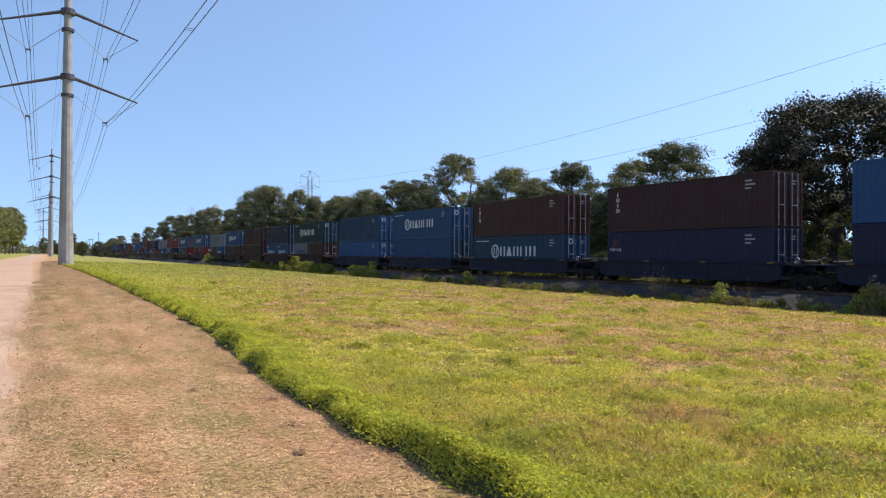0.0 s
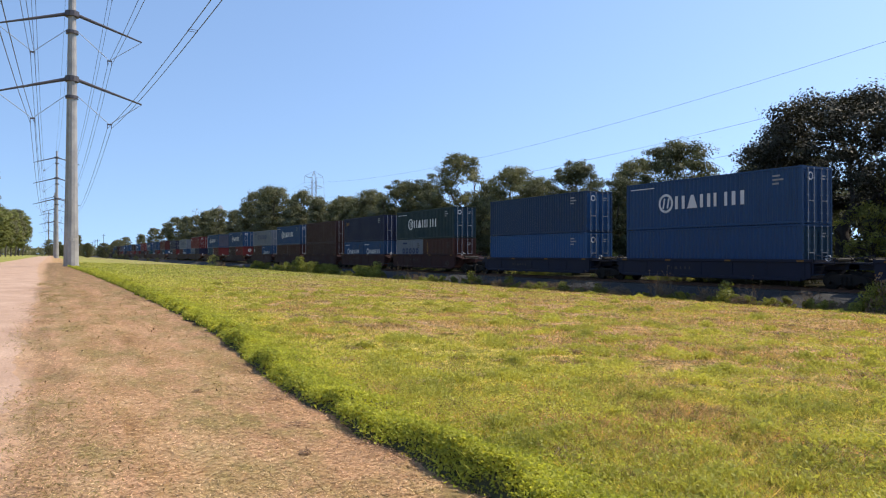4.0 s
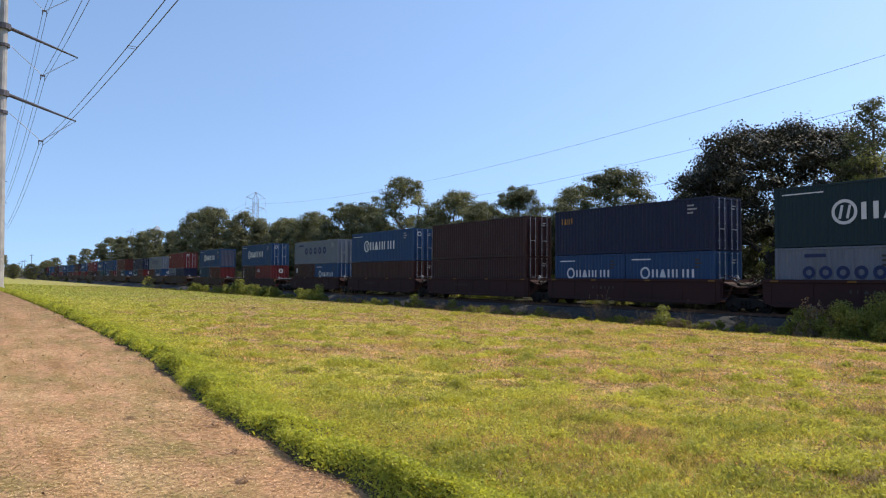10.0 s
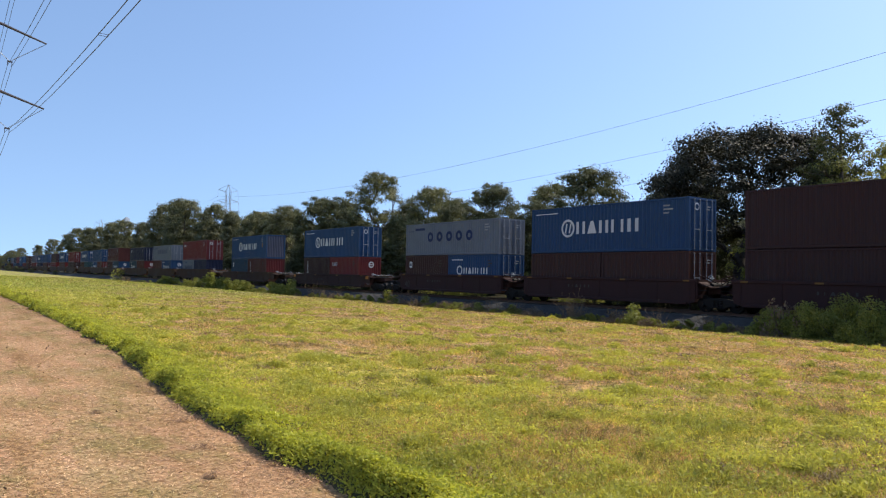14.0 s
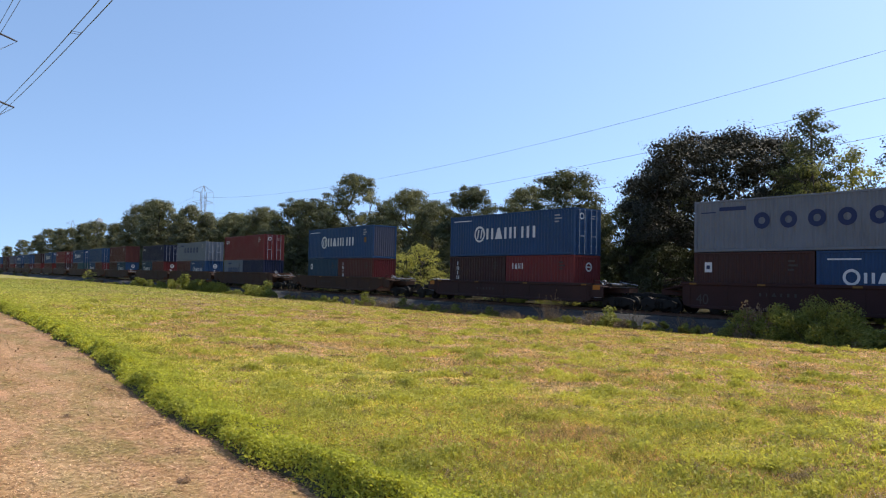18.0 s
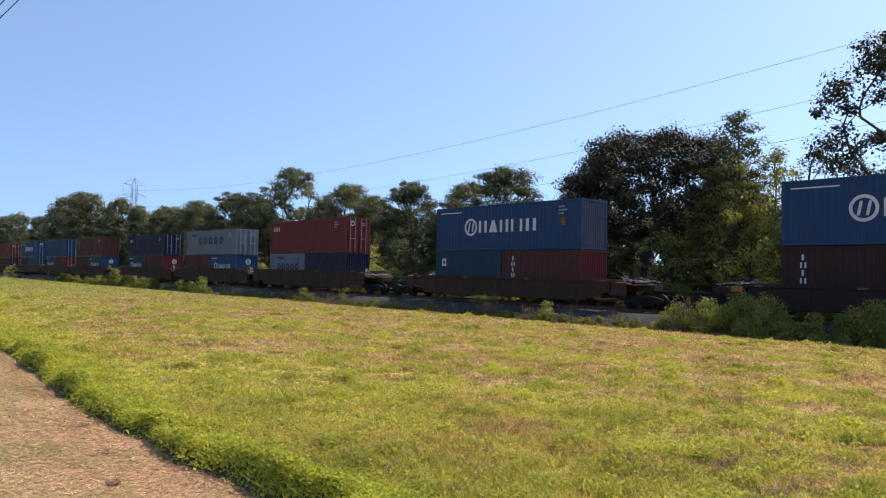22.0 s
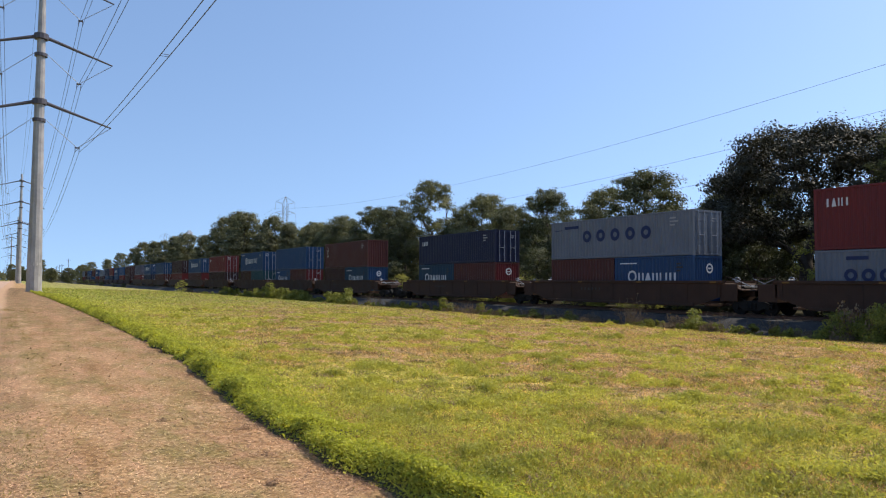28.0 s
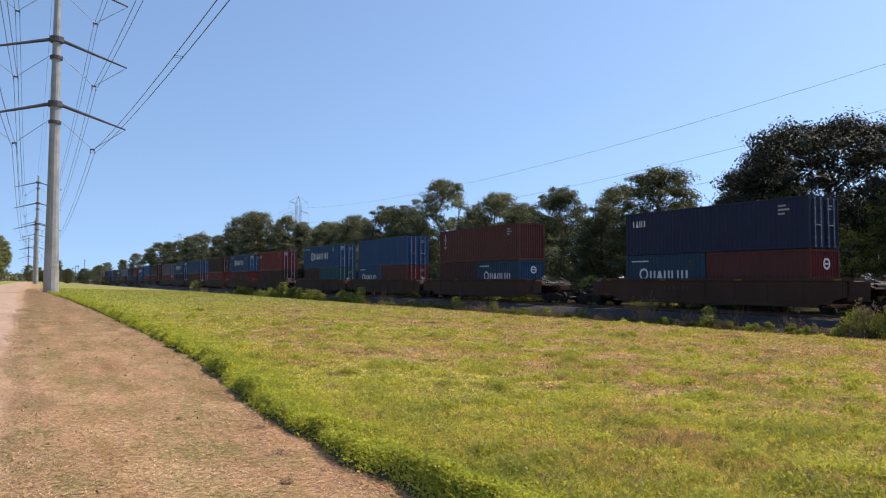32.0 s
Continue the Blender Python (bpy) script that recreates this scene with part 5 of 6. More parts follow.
def shrub_kind(name, seed, height, width, nleaf, leaf_size, mat, nclump=14):
    rng = np.random.default_rng(seed)
    s = Shape()
    cs, rs = [], []
    for k in range(nclump):
        a, rr = rng.uniform(0, 2 * math.pi), width * math.sqrt(rng.uniform(0, 1)) * 0.8
        z = height * rng.uniform(0.06, 0.85) * (1 - 0.5 * (rr / width) ** 2)
        c = (rr * math.cos(a), rr * math.sin(a), z)
        cs.append(c)
        rs.append(height * rng.uniform(0.14, 0.30))
        base = Vector((rr * 0.3 * math.cos(a), rr * 0.3 * math.sin(a), -0.1))
        s.tube(base, base.lerp(Vector(c), 0.55) + Vector((rng.normal() * 0.05, rng.normal() * 0.05, 0)), 0.018, 0.014, n=5, caps=False)
        s.tube(base.lerp(Vector(c), 0.55), c, 0.014, 0.006, n=5, caps=False)
    pts = leaves(rng, cs, rs, nleaf, leaf_size, 0.9)
    pts = pts[pts[:, :, 2].min(axis=1) > -0.05]
    return s.mesh(name + "_stems", MAT["bark"]), soup(name + "_leaves", pts, 4, mat)


def stalk_kind(seed):
    """Bare branching stalks and a few withered scraps."""
    rng = np.random.default_rng(seed)
    s, ends = Shape(), []
    for k in range(9):
        p = Vector((rng.normal() * 0.22, rng.normal() * 0.22, -0.05))
        d = Vector((rng.normal() * 0.25, rng.normal() * 0.25, 1)).normalized()
        for j in range(5):
            d = (d + Vector(rng.normal(size=3)) * 0.14 + Vector((0, 0, 0.05))).normalized()
            q = p + d * rng.uniform(0.16, 0.3)
            s.tube(p, q, 0.013 - 0.0018 * j, 0.0112 - 0.0018 * j, n=4, caps=False)
            if j > 0:
                side = q + (d + Vector(rng.normal(size=3)) * 0.7).normalized() * rng.uniform(0.12, 0.32)
                s.tube(q, side, 0.006, 0.004, n=3, caps=False)
                ends.append(tuple(side))
            p = q
    return s.mesh("stalk_stems", MAT["dry"]), soup("stalk_leaves", leaves(rng, ends, [0.05] * len(ends), 130, 0.022), 4, MAT["dry"])


KINDS = {
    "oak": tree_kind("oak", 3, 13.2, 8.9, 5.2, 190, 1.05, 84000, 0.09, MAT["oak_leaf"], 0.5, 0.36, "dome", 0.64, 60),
    "broad_a": tree_kind("broad_a", 11, 12.0, 4.4, 0.7, 190, 0.85, 46000, 0.085, MAT["leaf"], 0.24, 0.62, "round", 0.5),
    "broad_b": tree_kind("broad_b", 12, 12.0, 4.6, 0.7, 170, 0.8, 41000, 0.083, MAT["leaf_pale"], 0.24, 0.6, "round", 0.5),
    "broad_c": tree_kind("broad_c", 13, 12.0, 3.9, 0.5, 160, 0.8, 38000, 0.085, MAT["leaf"], 0.22, 0.68, "column", 0.5),
    "open": tree_kind("open", 17, 13.0, 4.2, 1.4, 135, 0.7, 26000, 0.085, MAT["leaf_pale"], 0.26, 0.55, "column", 0.45, 88),
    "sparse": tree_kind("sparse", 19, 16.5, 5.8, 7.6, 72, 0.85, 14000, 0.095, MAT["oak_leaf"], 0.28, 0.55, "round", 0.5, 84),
    "thin": tree_kind("thin", 23, 12.6, 2.5, 1.5, 170, 0.46, 15000, 0.058, MAT["thicket_top"], 0.13, 0.9, "pine", 0.0),
    "pine_a": tree_kind("pine_a", 29, 20.0, 5.4, 1.5, 175, 1.15, 24000, 0.18, MAT["pine"], 0.3, 0.8, "column", 0.4),
    "pine_b": tree_kind("pine_b", 31, 20.0, 4.8, 1.5, 165, 1.1, 23000, 0.18, MAT["pine"], 0.3, 0.85, "column", 0.4),
    "wood_a": tree_kind("wood_a", 43, 20.0, 4.4, 4.0, 170, 1.1, 22000, 0.2, MAT["left_leaf"], 0.3, 0.8, "column", 0.4),
    "wood_b": tree_kind("wood_b", 47, 20.0, 4.8, 6.0, 120, 1.15, 18000, 0.2, MAT["pine"], 0.3, 0.88, "round", 0.35),
    "back": tree_kind("back", 33, 12.0, 4.6, 0.3, 85, 1.3, 8500, 0.26, MAT["leaf"], 0.22, 0.6, "round", 0.3),
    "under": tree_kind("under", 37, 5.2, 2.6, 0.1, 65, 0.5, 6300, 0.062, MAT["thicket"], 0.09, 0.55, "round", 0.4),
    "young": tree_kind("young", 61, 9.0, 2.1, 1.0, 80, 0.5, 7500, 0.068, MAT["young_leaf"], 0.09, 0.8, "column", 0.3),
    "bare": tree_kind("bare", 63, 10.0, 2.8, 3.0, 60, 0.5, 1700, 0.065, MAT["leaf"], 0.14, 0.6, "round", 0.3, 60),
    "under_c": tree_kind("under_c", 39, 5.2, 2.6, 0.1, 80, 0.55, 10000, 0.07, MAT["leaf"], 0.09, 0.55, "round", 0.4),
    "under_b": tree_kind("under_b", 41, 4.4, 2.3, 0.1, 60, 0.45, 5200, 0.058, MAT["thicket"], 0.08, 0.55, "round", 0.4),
}
WORDS = {"young": ("slim sunlit yellow-green young tree beside the track", "tree"), "bare": ("thin nearly bare tree with crooked limbs", "tree"), "oak": ("large dark spreading oak with a dense crown", "tree"), "broad_a": ("green broadleaf tree with a clumpy crown", "tree"), "broad_b": ("pale green broadleaf tree with an open crown", "tree"),
         "broad_c": ("narrow green broadleaf tree leafy to the ground", "tree"), "open": ("tall sparse tree with gaps in its crown", "tree"), "sparse": ("tall thinly leaved dark tree with bare limbs", "tree"),
         "thin": ("slender tree with feathery foliage", "tree"), "wood_a": ("tall sunlit green tree at the wood's edge", "tree"), "wood_b": ("tall dark pine at the wood's edge", "pine tree"), "back": ("leafy tree deep in the dense wood", "tree"), "pine_a": ("tall pine in the dense wood", "pine tree"), "pine_b": ("tall leafy tree at the wood's edge", "tree"),
         "under": ("leafy young tree below the taller trees", "tree"), "under_c": ("dark leafy young tree in the wood's shade", "tree"), "under_b": ("pale young tree below the taller trees", "tree")}


def plant(kind, x, y, height=None, wide=1.0, turn=None):
    base_h = {"oak": 13.2, "sparse": 16.5, "young": 9.0, "bare": 10.0, "open": 13.0, "thin": 12.6, "pine_a": 20.0, "pine_b": 20.0, "wood_a": 20.0, "wood_b": 20.0, "under": 5.2, "under_c": 5.2, "under_b": 4.4}.get(kind, 12.0)
    k = (height or base_h) / base_h
    label, cat = WORDS[kind]
    ob = thing("tree", label, cat, "trees along the track")
    ob.matrix_basis = pose(x, y, ground_z(x) - 0.02, 0, 0, random.uniform(0, 360) if turn is None else turn) @ Matrix.Diagonal((k * wide, k * wide, k, 1))
    tr, cr = KINDS[kind]
    part("trunk", tr, ob, "grey-brown bark")
    part("crown", cr, ob)
    return ob


def build_woods():
    rng = random.Random(5)
    # the row beyond the track, near to far
    for kind, x, y, h, w in (("oak", 46.0, 28.0, 12.9, 0.96), ("thin", 44.0, 20.6, 13.4, 1.1), ("thin", 46.5, 23.2, 11.9, 1.2), ("sparse", 43.0, 11.4, 16.0, 1.0), ("young", 43.0, 17.9, 10.2, 1.0), ("young", 42.2, 16.2, 7.6, 1.1), ("young", 42.0, 19.9, 9.6, 1.0), ("broad_c", 45.5, 22.0, 10.1, 0.75), ("bare", 44.5, 15.6, 10.4, 1.0), ("bare", 43.5, 13.6, 9.6, 1.1), ("young", 43.0, 14.0, 6.6, 1.2), ("young", 42.5, 11.0, 7.0, 1.3), ("young", 42.5, 22.0, 7.5, 1.1),
                             ("sparse", 50.0, 5.0, 16.5, 1.0), ("broad_a", 47.0, 43.5, 12.3, 1.0), ("broad_c", 48.5, 37.4, 9.6, 0.95), ("broad_a", 50.5, 34.8, 10.6, 0.95), ("broad_c", 46.0, 40.3, 8.4, 0.9), ("broad_c", 45.0, 48.5, 9.3, 1.0), ("open", 50.0, 51.5, 11.7, 1.0), ("broad_a", 50.0, 60.5, 12.7, 0.9),
                             ("broad_b", 49.0, 66.0, 11.1, 0.9), ("broad_b", 50.0, 72.5, 13.1, 1.0), ("broad_c", 51.0, 79.5, 11.9, 0.9), ("open", 50.0, 86.0, 16.5, 1.0), ("broad_c", 49.0, 92.0, 11.7, 1.0),
                             ("broad_a", 50.0, 97.0, 14.0, 0.9), ("broad_a", 50.0, 104.0, 14.6, 1.0), ("broad_b", 50.0, 117.0, 13.8, 1.0), ("broad_c", 50.0, 125.0, 12.7, 1.0), ("broad_b", 51.0, 133.0, 13.7, 1.0),
                             ("pine_b", 50.0, 146.0, 14.8, 0.8), ("pine_a", 50.0, 156.0, 16.7, 1.0), ("pine_b", 51.0, 167.0, 15.9, 0.9), ("pine_a", 49.0, 176.0, 19.1, 1.0), ("pine_b", 50.0, 187.0, 20.6, 0.9),
                             ("pine_a", 50.0, 198.0, 19.6, 1.0), ("pine_a", 51.0, 212.0, 17.5, 1.0), ("pine_b", 50.0, 226.0, 16.4, 0.9), ("pine_a", 50.0, 250.0, 18.0, 1.1), ("pine_b", 50.0, 270.0, 18.5, 1.0),
                             ("pine_a", 50.0, 292.0, 17.5, 1.1), ("pine_b", 50.0, 315.0, 18.5, 1.0), ("pine_a", 50.0, 340.0, 19.1, 1.1), ("pine_b", 49.0, 365.0, 17.5, 1.0), ("pine_a", 47.0, 395.0, 15.9, 1.1),
                             ("pine_b", 44.0, 430.0, 13.8, 1.1), ("pine_a", 40.0, 480.0, 13.2, 1.2)):
        plant(kind, x, y, h, w, rng.uniform(0, 360))
    # a second row that closes the wood
    for x, y, h in ((51, 20, 7.0), (50, 14, 7.0), (52, 38, 6.5), (66, 40, 9.0), (67, 30, 9.0), (66, 20, 9.0), (68, 50, 9.0), (70, 60, 9.0)):
        plant("back", x, y, h, 1.3, rng.uniform(0, 360))
    for kind, x, y, h in (("under", 42.0, 19.0, 7.0), ("under_b", 41.5, 16.0, 6.0), ("under", 42.5, 13.5, 6.5), ("under_b", 42.0, 11.0, 5.5), ("under", 43.0, 8.5, 6.5), ("under_b", 42.0, 24.0, 5.5), ("under_b", 41.0, 57.2, 5.6), ("under_b", 41.0, 60.4, 4.8), ("young", 40.8, 34.9, 3.7), ("under_b", 40.8, 37.4, 2.2), ("under_b", 40.0, 50.5, 2.9), ("under_b", 40.2, 53.8, 3.2), ("under_b", 40.3, 45.0, 2.8), ("under_b", 40.1, 76.0, 3.3), ("under_b", 40.2, 22.5, 2.1)):
        plant(kind, x, y, h, 1.0, rng.uniform(0, 360))
    y = -4.0
    while y < 330:
        kind = "back"
        h = rng.uniform(9.0, 10.6) if y < 140 else rng.uniform(12.0, 15.5)
        plant(kind, rng.uniform(55, 62), y, h, rng.uniform(1.0, 1.25), rng.uniform(0, 360))
        y += rng.uniform(6.0, 9.0) * (1 if y < 150 else 1.8)
    # young growth under and before the trees
    y = 2.0
    while y < 300:
        kind = ("under_c" if y > 26 else rng.choice(["under", "under_b"])) if y < 75 else "back"
        plant(kind, rng.uniform(40.5, 45.0) + (2.5 if y > 26 else 0.0), y, rng.uniform(3.0, 6.2), rng.uniform(0.9, 1.2), rng.uniform(0, 360))
        y += rng.uniform(2.3, 4.6) * (1 if y < 120 else 2.2)
    # the wood left of the road
    for kind, x, y, h, w in (("wood_a", -17.2, 113.0, 33.5, 0.62), ("wood_b", -21.0, 104.0, 31.0, 0.7), ("wood_a", -17.0, 126.0, 15.5, 1.0), ("wood_a", -16.5, 120.0, 12.0, 1.1), ("wood_b", -17.5, 138.0, 17.0, 0.9),
                             ("wood_a", -17.5, 148.0, 19.0, 0.9), ("wood_b", -17.0, 157.0, 20.0, 0.9), ("wood_a", -17.5, 170.0, 18.5, 0.9), ("wood_b", -17.0, 186.0, 21.0, 0.9), ("wood_a", -17.0, 203.0, 23.0, 0.8),
                             ("wood_b", -17.0, 222.0, 28.0, 0.75), ("wood_a", -17.5, 240.0, 25.0, 0.8), ("wood_a", -15.5, 262.0, 15.0, 1.1), ("wood_b", -17.0, 285.0, 17.5, 1.0), ("wood_a", -17.0, 315.0, 19.0, 1.0),
                             ("wood_b", -17.0, 350.0, 20.0, 1.0), ("wood_a", -17.0, 395.0, 22.0, 1.0), ("wood_b", -17.0, 440.0, 25.0, 1.0), ("wood_a", -17.0, 490.0, 27.0, 1.0), ("wood_b", -17.0, 550.0, 27.0, 1.0),
                             ("back", -24.0, 125.0, 14.0, 1.2), ("back", -24.0, 145.0, 15.0, 1.2), ("back", -24.0, 170.0, 16.0, 1.2), ("back", -24.0, 200.0, 17.0, 1.2), ("back", -24.0, 240.0, 18.0, 1.3)):
        ob = plant(kind, x, y, h, w, rng.uniform(0, 360))
        ob["group"] = "trees beside the road"
    for kind, x, y, h in (("under", 28.6, 148, 2.4), ("under_c", 29.0, 238, 1.5), ("under_c", 29.0, 262, 1.3), ("under_c", 28.8, 300, 1.9), ("under_c", 28.5, 332, 2.0), ("under_c", 28.0, 352, 2.4), ("under_c", 27.0, 375, 2.6), ("under_c", 24.0, 395, 2.6)):
        plant(kind, x, y, h, 1.2, rng.uniform(0, 360))
    # far trees that end the view between road and track
    for kind, x, y, h, w in (("pine_b", 12.0, 420.0, 12.5, 1.0), ("broad_c", 16.5, 415.0, 8.0, 1.2), ("broad_a", 26.0, 450.0, 9.0, 1.3), ("broad_b", 33.0, 440.0, 11.0, 1.3), ("broad_a", 37.0, 400.0, 8.0, 1.2),
                             ("broad_c", 41.0, 360.0, 7.0, 1.1), ("broad_b", 20.0, 520.0, 9.0, 1.5), ("pine_a", -2.0, 620.0, 13.0, 1.3), ("pine_b", 5.0, 640.0, 12.0, 1.3), ("broad_a", 8.0, 600.0, 9.0, 1.5)):
        ob = plant(kind, x, y, h, w, rng.uniform(0, 360))
        ob["group"] = "far trees"


build_woods()


def build_far_woods():
    rng = np.random.default_rng(77)
    cs, rs = [], []
    for i in range(420):
        x = rng.uniform(-420, 520)
        y = 760 + rng.uniform(0, 120)
        cs.append((x, y, rng.uniform(1, 9)))
        rs.append(rng.uniform(4, 8))
    pts = leaves(rng, cs, rs, 30000, 1.3)
    pts = pts[pts[:, :, 2].min(axis=1) > -1]
    tagged(new("far_woods", soup("far_woods", pts, 4, MAT["pine"])), "low hazy line of woods on the horizon", "woods", "", "stuff")


build_far_woods()

SHRUBS = {
    "bush_a": shrub_kind("bush_a", 51, 1.9, 1.6, 15000, 0.034, MAT["shrub"], 46),
    "bush_b": shrub_kind("bush_b", 52, 1.6, 1.4, 12000, 0.034, MAT["shrub"], 40),
    "sprig": shrub_kind("sprig", 53, 1.25, 0.5, 1300, 0.055, MAT["shrub"], 9),
    "weed": shrub_kind("weed", 54, 0.55, 0.9, 2200, 0.035, MAT["shrub"], 16),
    "leafy": shrub_kind("leafy", 57, 1.7, 1.25, 3200, 0.07, MAT["shrub"], 24),
    "dry": shrub_kind("dry", 55, 0.75, 0.8, 1300, 0.03, MAT["dry"], 22),
    "stalk": stalk_kind(58),
}
SHRUB_WORDS = {"bush_a": "dense sunlit yellow-green bush beside the ballast", "bush_b": "rounded yellow-green bush beside the ballast", "sprig": "single leafy sapling at the field's edge",
               "weed": "low patch of green weeds at the field's edge", "leafy": "open leafy bush with bright green shoots beside the ballast", "stalk": "bare branching dry stalks at the field's edge", "dry": "dry brown weed stalks at the field's edge"}


def shrub(kind, x, y, k=1.0, tall=1.0):
    st, lv = SHRUBS[kind]
    ob = thing("shrub", SHRUB_WORDS[kind], "shrub", "bushes along the ballast")
    ob.matrix_basis = pose(x, y, ground_z(x) - 0.03, 0, 0, random.uniform(0, 360)) @ Matrix.Diagonal((k, k, k * tall, 1))
    tagged(part("stem", st, ob), kind="stuff")
    part("foliage", lv, ob)


def build_shrubs():
    rng = random.Random(9)
    for kind, x, y, k, tall in (("bush_a", 29.3, 13.3, 1.02, 1.12), ("bush_b", 29.3, 14.8, 1.0, 1.1), ("bush_b", 29.3, 16.3, 0.9, 1.0), ("bush_b", 29.2, 12.4, 0.88, 1.05), ("dry", 29.0, 15.9, 1.4, 1.9), ("sprig", 28.8, 10.9, 1.1, 1.1), ("sprig", 28.9, 11.3, 0.85, 1.0), ("weed", 28.5, 10.3, 0.9, 1.2), ("weed", 28.4, 9.7, 0.8, 1.1), ("bush_b", 29.3, 8.8, 1.05, 1.15), ("bush_a", 29.4, 6.8, 1.05, 1.15), ("bush_a", 29.4, 4.5, 1.0, 1.1),
                                ("sprig", 28.3, 22.9, 1.05, 1.0), ("sprig", 28.6, 23.4, 0.7, 1.0), ("dry", 28.5, 24.4, 1.1, 1.2), ("weed", 28.2, 20.3, 1.1, 0.9), ("weed", 28.3, 18.8, 1.0, 1.0), ("weed", 28.0, 21.8, 0.9, 1.0),
                                ("dry", 28.4, 30.5, 1.0, 1.0), ("dry", 28.3, 27.2, 0.8, 1.0), ("weed", 28.3, 33.5, 0.9, 0.8), ("dry", 28.4, 36.5, 1.1, 0.9), ("weed", 28.3, 38.5, 1.0, 1.1), ("sprig", 28.4, 42.2, 0.95, 0.9),
                                ("weed", 28.4, 41.2, 0.9, 1.1), ("sprig", 28.4, 46.2, 1.1, 1.0), ("weed", 28.4, 47.2, 1.1, 1.0), ("dry", 28.4, 44.5, 1.0, 0.9), ("weed", 28.3, 50.5, 1.2, 1.0), ("weed", 28.4, 53.0, 1.1, 1.1),
                                ("dry", 28.4, 56.0, 1.0, 1.0), ("sprig", 28.4, 66.5, 1.6, 1.0), ("leafy", 28.5, 69.5, 0.94, 0.9), ("sprig", 28.5, 64.5, 1.3, 1.0), ("leafy", 28.6, 78.5, 0.88, 1.0), ("leafy", 28.6, 83.0, 0.99, 1.0),
                                ("leafy", 28.7, 87.5, 0.94, 1.1), ("sprig", 28.4, 88.5, 2.0, 1.0), ("leafy", 28.6, 94.5, 1.04, 1.0), ("leafy", 28.6, 101.5, 0.77, 0.9), ("dry", 28.5, 91.5, 1.4, 1.0), ("leafy", 28.7, 109.5, 0.88, 1.0),
                                ("leafy", 28.6, 113.0, 1.04, 0.9), ("weed", 28.5, 73.5, 1.2, 1.0), ("weed", 28.5, 60.5, 1.0, 1.0), ("dry", 28.5, 140.0, 1.5, 1.0)):
        shrub(kind, x, y, k, tall)
    for i in range(120):
        shrub(rng.choice(["weed", "dry", "weed", "dry", "sprig"]), rng.uniform(27.9, 28.9), rng.uniform(8, 130), rng.uniform(0.5, 0.9), rng.uniform(0.7, 1.1))
    for i in range(46):
        shrub(rng.choice(["dry", "weed", "dry"]), rng.uniform(27.6, 28.5), rng.uniform(20, 48), rng.uniform(0.5, 0.85), rng.uniform(0.7, 1.2))
    for i in range(34):
        shrub("stalk", rng.uniform(28.0, 28.8), rng.uniform(17, 60), rng.uniform(0.6, 1.15), rng.uniform(0.8, 1.1))
    # low growth on the far side of the track, seen between the cars
    for i in range(16):
        shrub(rng.choice(["weed", "bush_b"]), rng.uniform(38.6, 40.2), rng.uniform(4, 120), rng.uniform(0.6, 0.9), rng.uniform(0.9, 1.2))


build_shrubs()


# ---- grass ----
def blades(rng, x, y, z, h, w, lean=0.35):
    n = len(x)
    a = rng.uniform(0, 2 * np.pi, n)
    dx, dy = np.cos(a) * w / 2, np.sin(a) * w / 2
    lx, ly = rng.normal(size=n) * lean * h, rng.normal(size=n) * lean * h
    p0 = np.stack([x - dx, y - dy, z], 1)
    p1 = np.stack([x + dx, y + dy, z], 1)
    p2 = np.stack([x + lx, y + ly, z + h], 1)
    return np.stack([p0, p1, p2], 1)


BUMP_GRID = np.array([[bumps(a, b) for a in BUMP_XS] for b in BUMP_YS])


def field_height(x, y):
    """Height of the meadow's sheet at many places at once."""
    i = np.clip(np.searchsorted(BUMP_XS, x) - 1, 0, len(BUMP_XS) - 2)
    j = np.clip(np.searchsorted(BUMP_YS, y) - 1, 0, len(BUMP_YS) - 2)
    u = np.clip((x - BUMP_XS[i]) / (BUMP_XS[i + 1] - BUMP_XS[i]), 0, 1)
    v = np.clip((y - BUMP_YS[j]) / (BUMP_YS[j + 1] - BUMP_YS[j]), 0, 1)
    g = BUMP_GRID
    lump = (g[j, i] * (1 - u) + g[j, i + 1] * u) * (1 - v) + (g[j + 1, i] * (1 - u) + g[j + 1, i + 1] * u) * v
    return np.interp(x, [p[0] for p in PROFILE], [p[1] for p in PROFILE]) + lump


def lip_x(y):
    """Where the verge ends and the uncut grass begins."""
    y = np.asarray(y, float)
    x = np.interp(y, [0, 5, 7.3, 9, 14.5, 22, 40, 70, 105, 200], [2.56, 2.46, 2.36, 2.42, 2.86, 2.96, 2.96, 2.6, 1.75, 1.75])
    q = np.stack([y * 0 + 1.5, y * 1.4, y * 0 + 2.5], -1).reshape(-1, 3) + 30
    lobe = lattice_noise(q, 21) * 0.22 + lattice_noise(q * np.array([1, 3.1, 1]), 22) * 0.12 - 0.17
    return x + lobe.reshape(y.shape)


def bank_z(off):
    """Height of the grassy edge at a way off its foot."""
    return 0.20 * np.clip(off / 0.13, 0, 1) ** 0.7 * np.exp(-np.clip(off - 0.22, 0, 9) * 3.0)


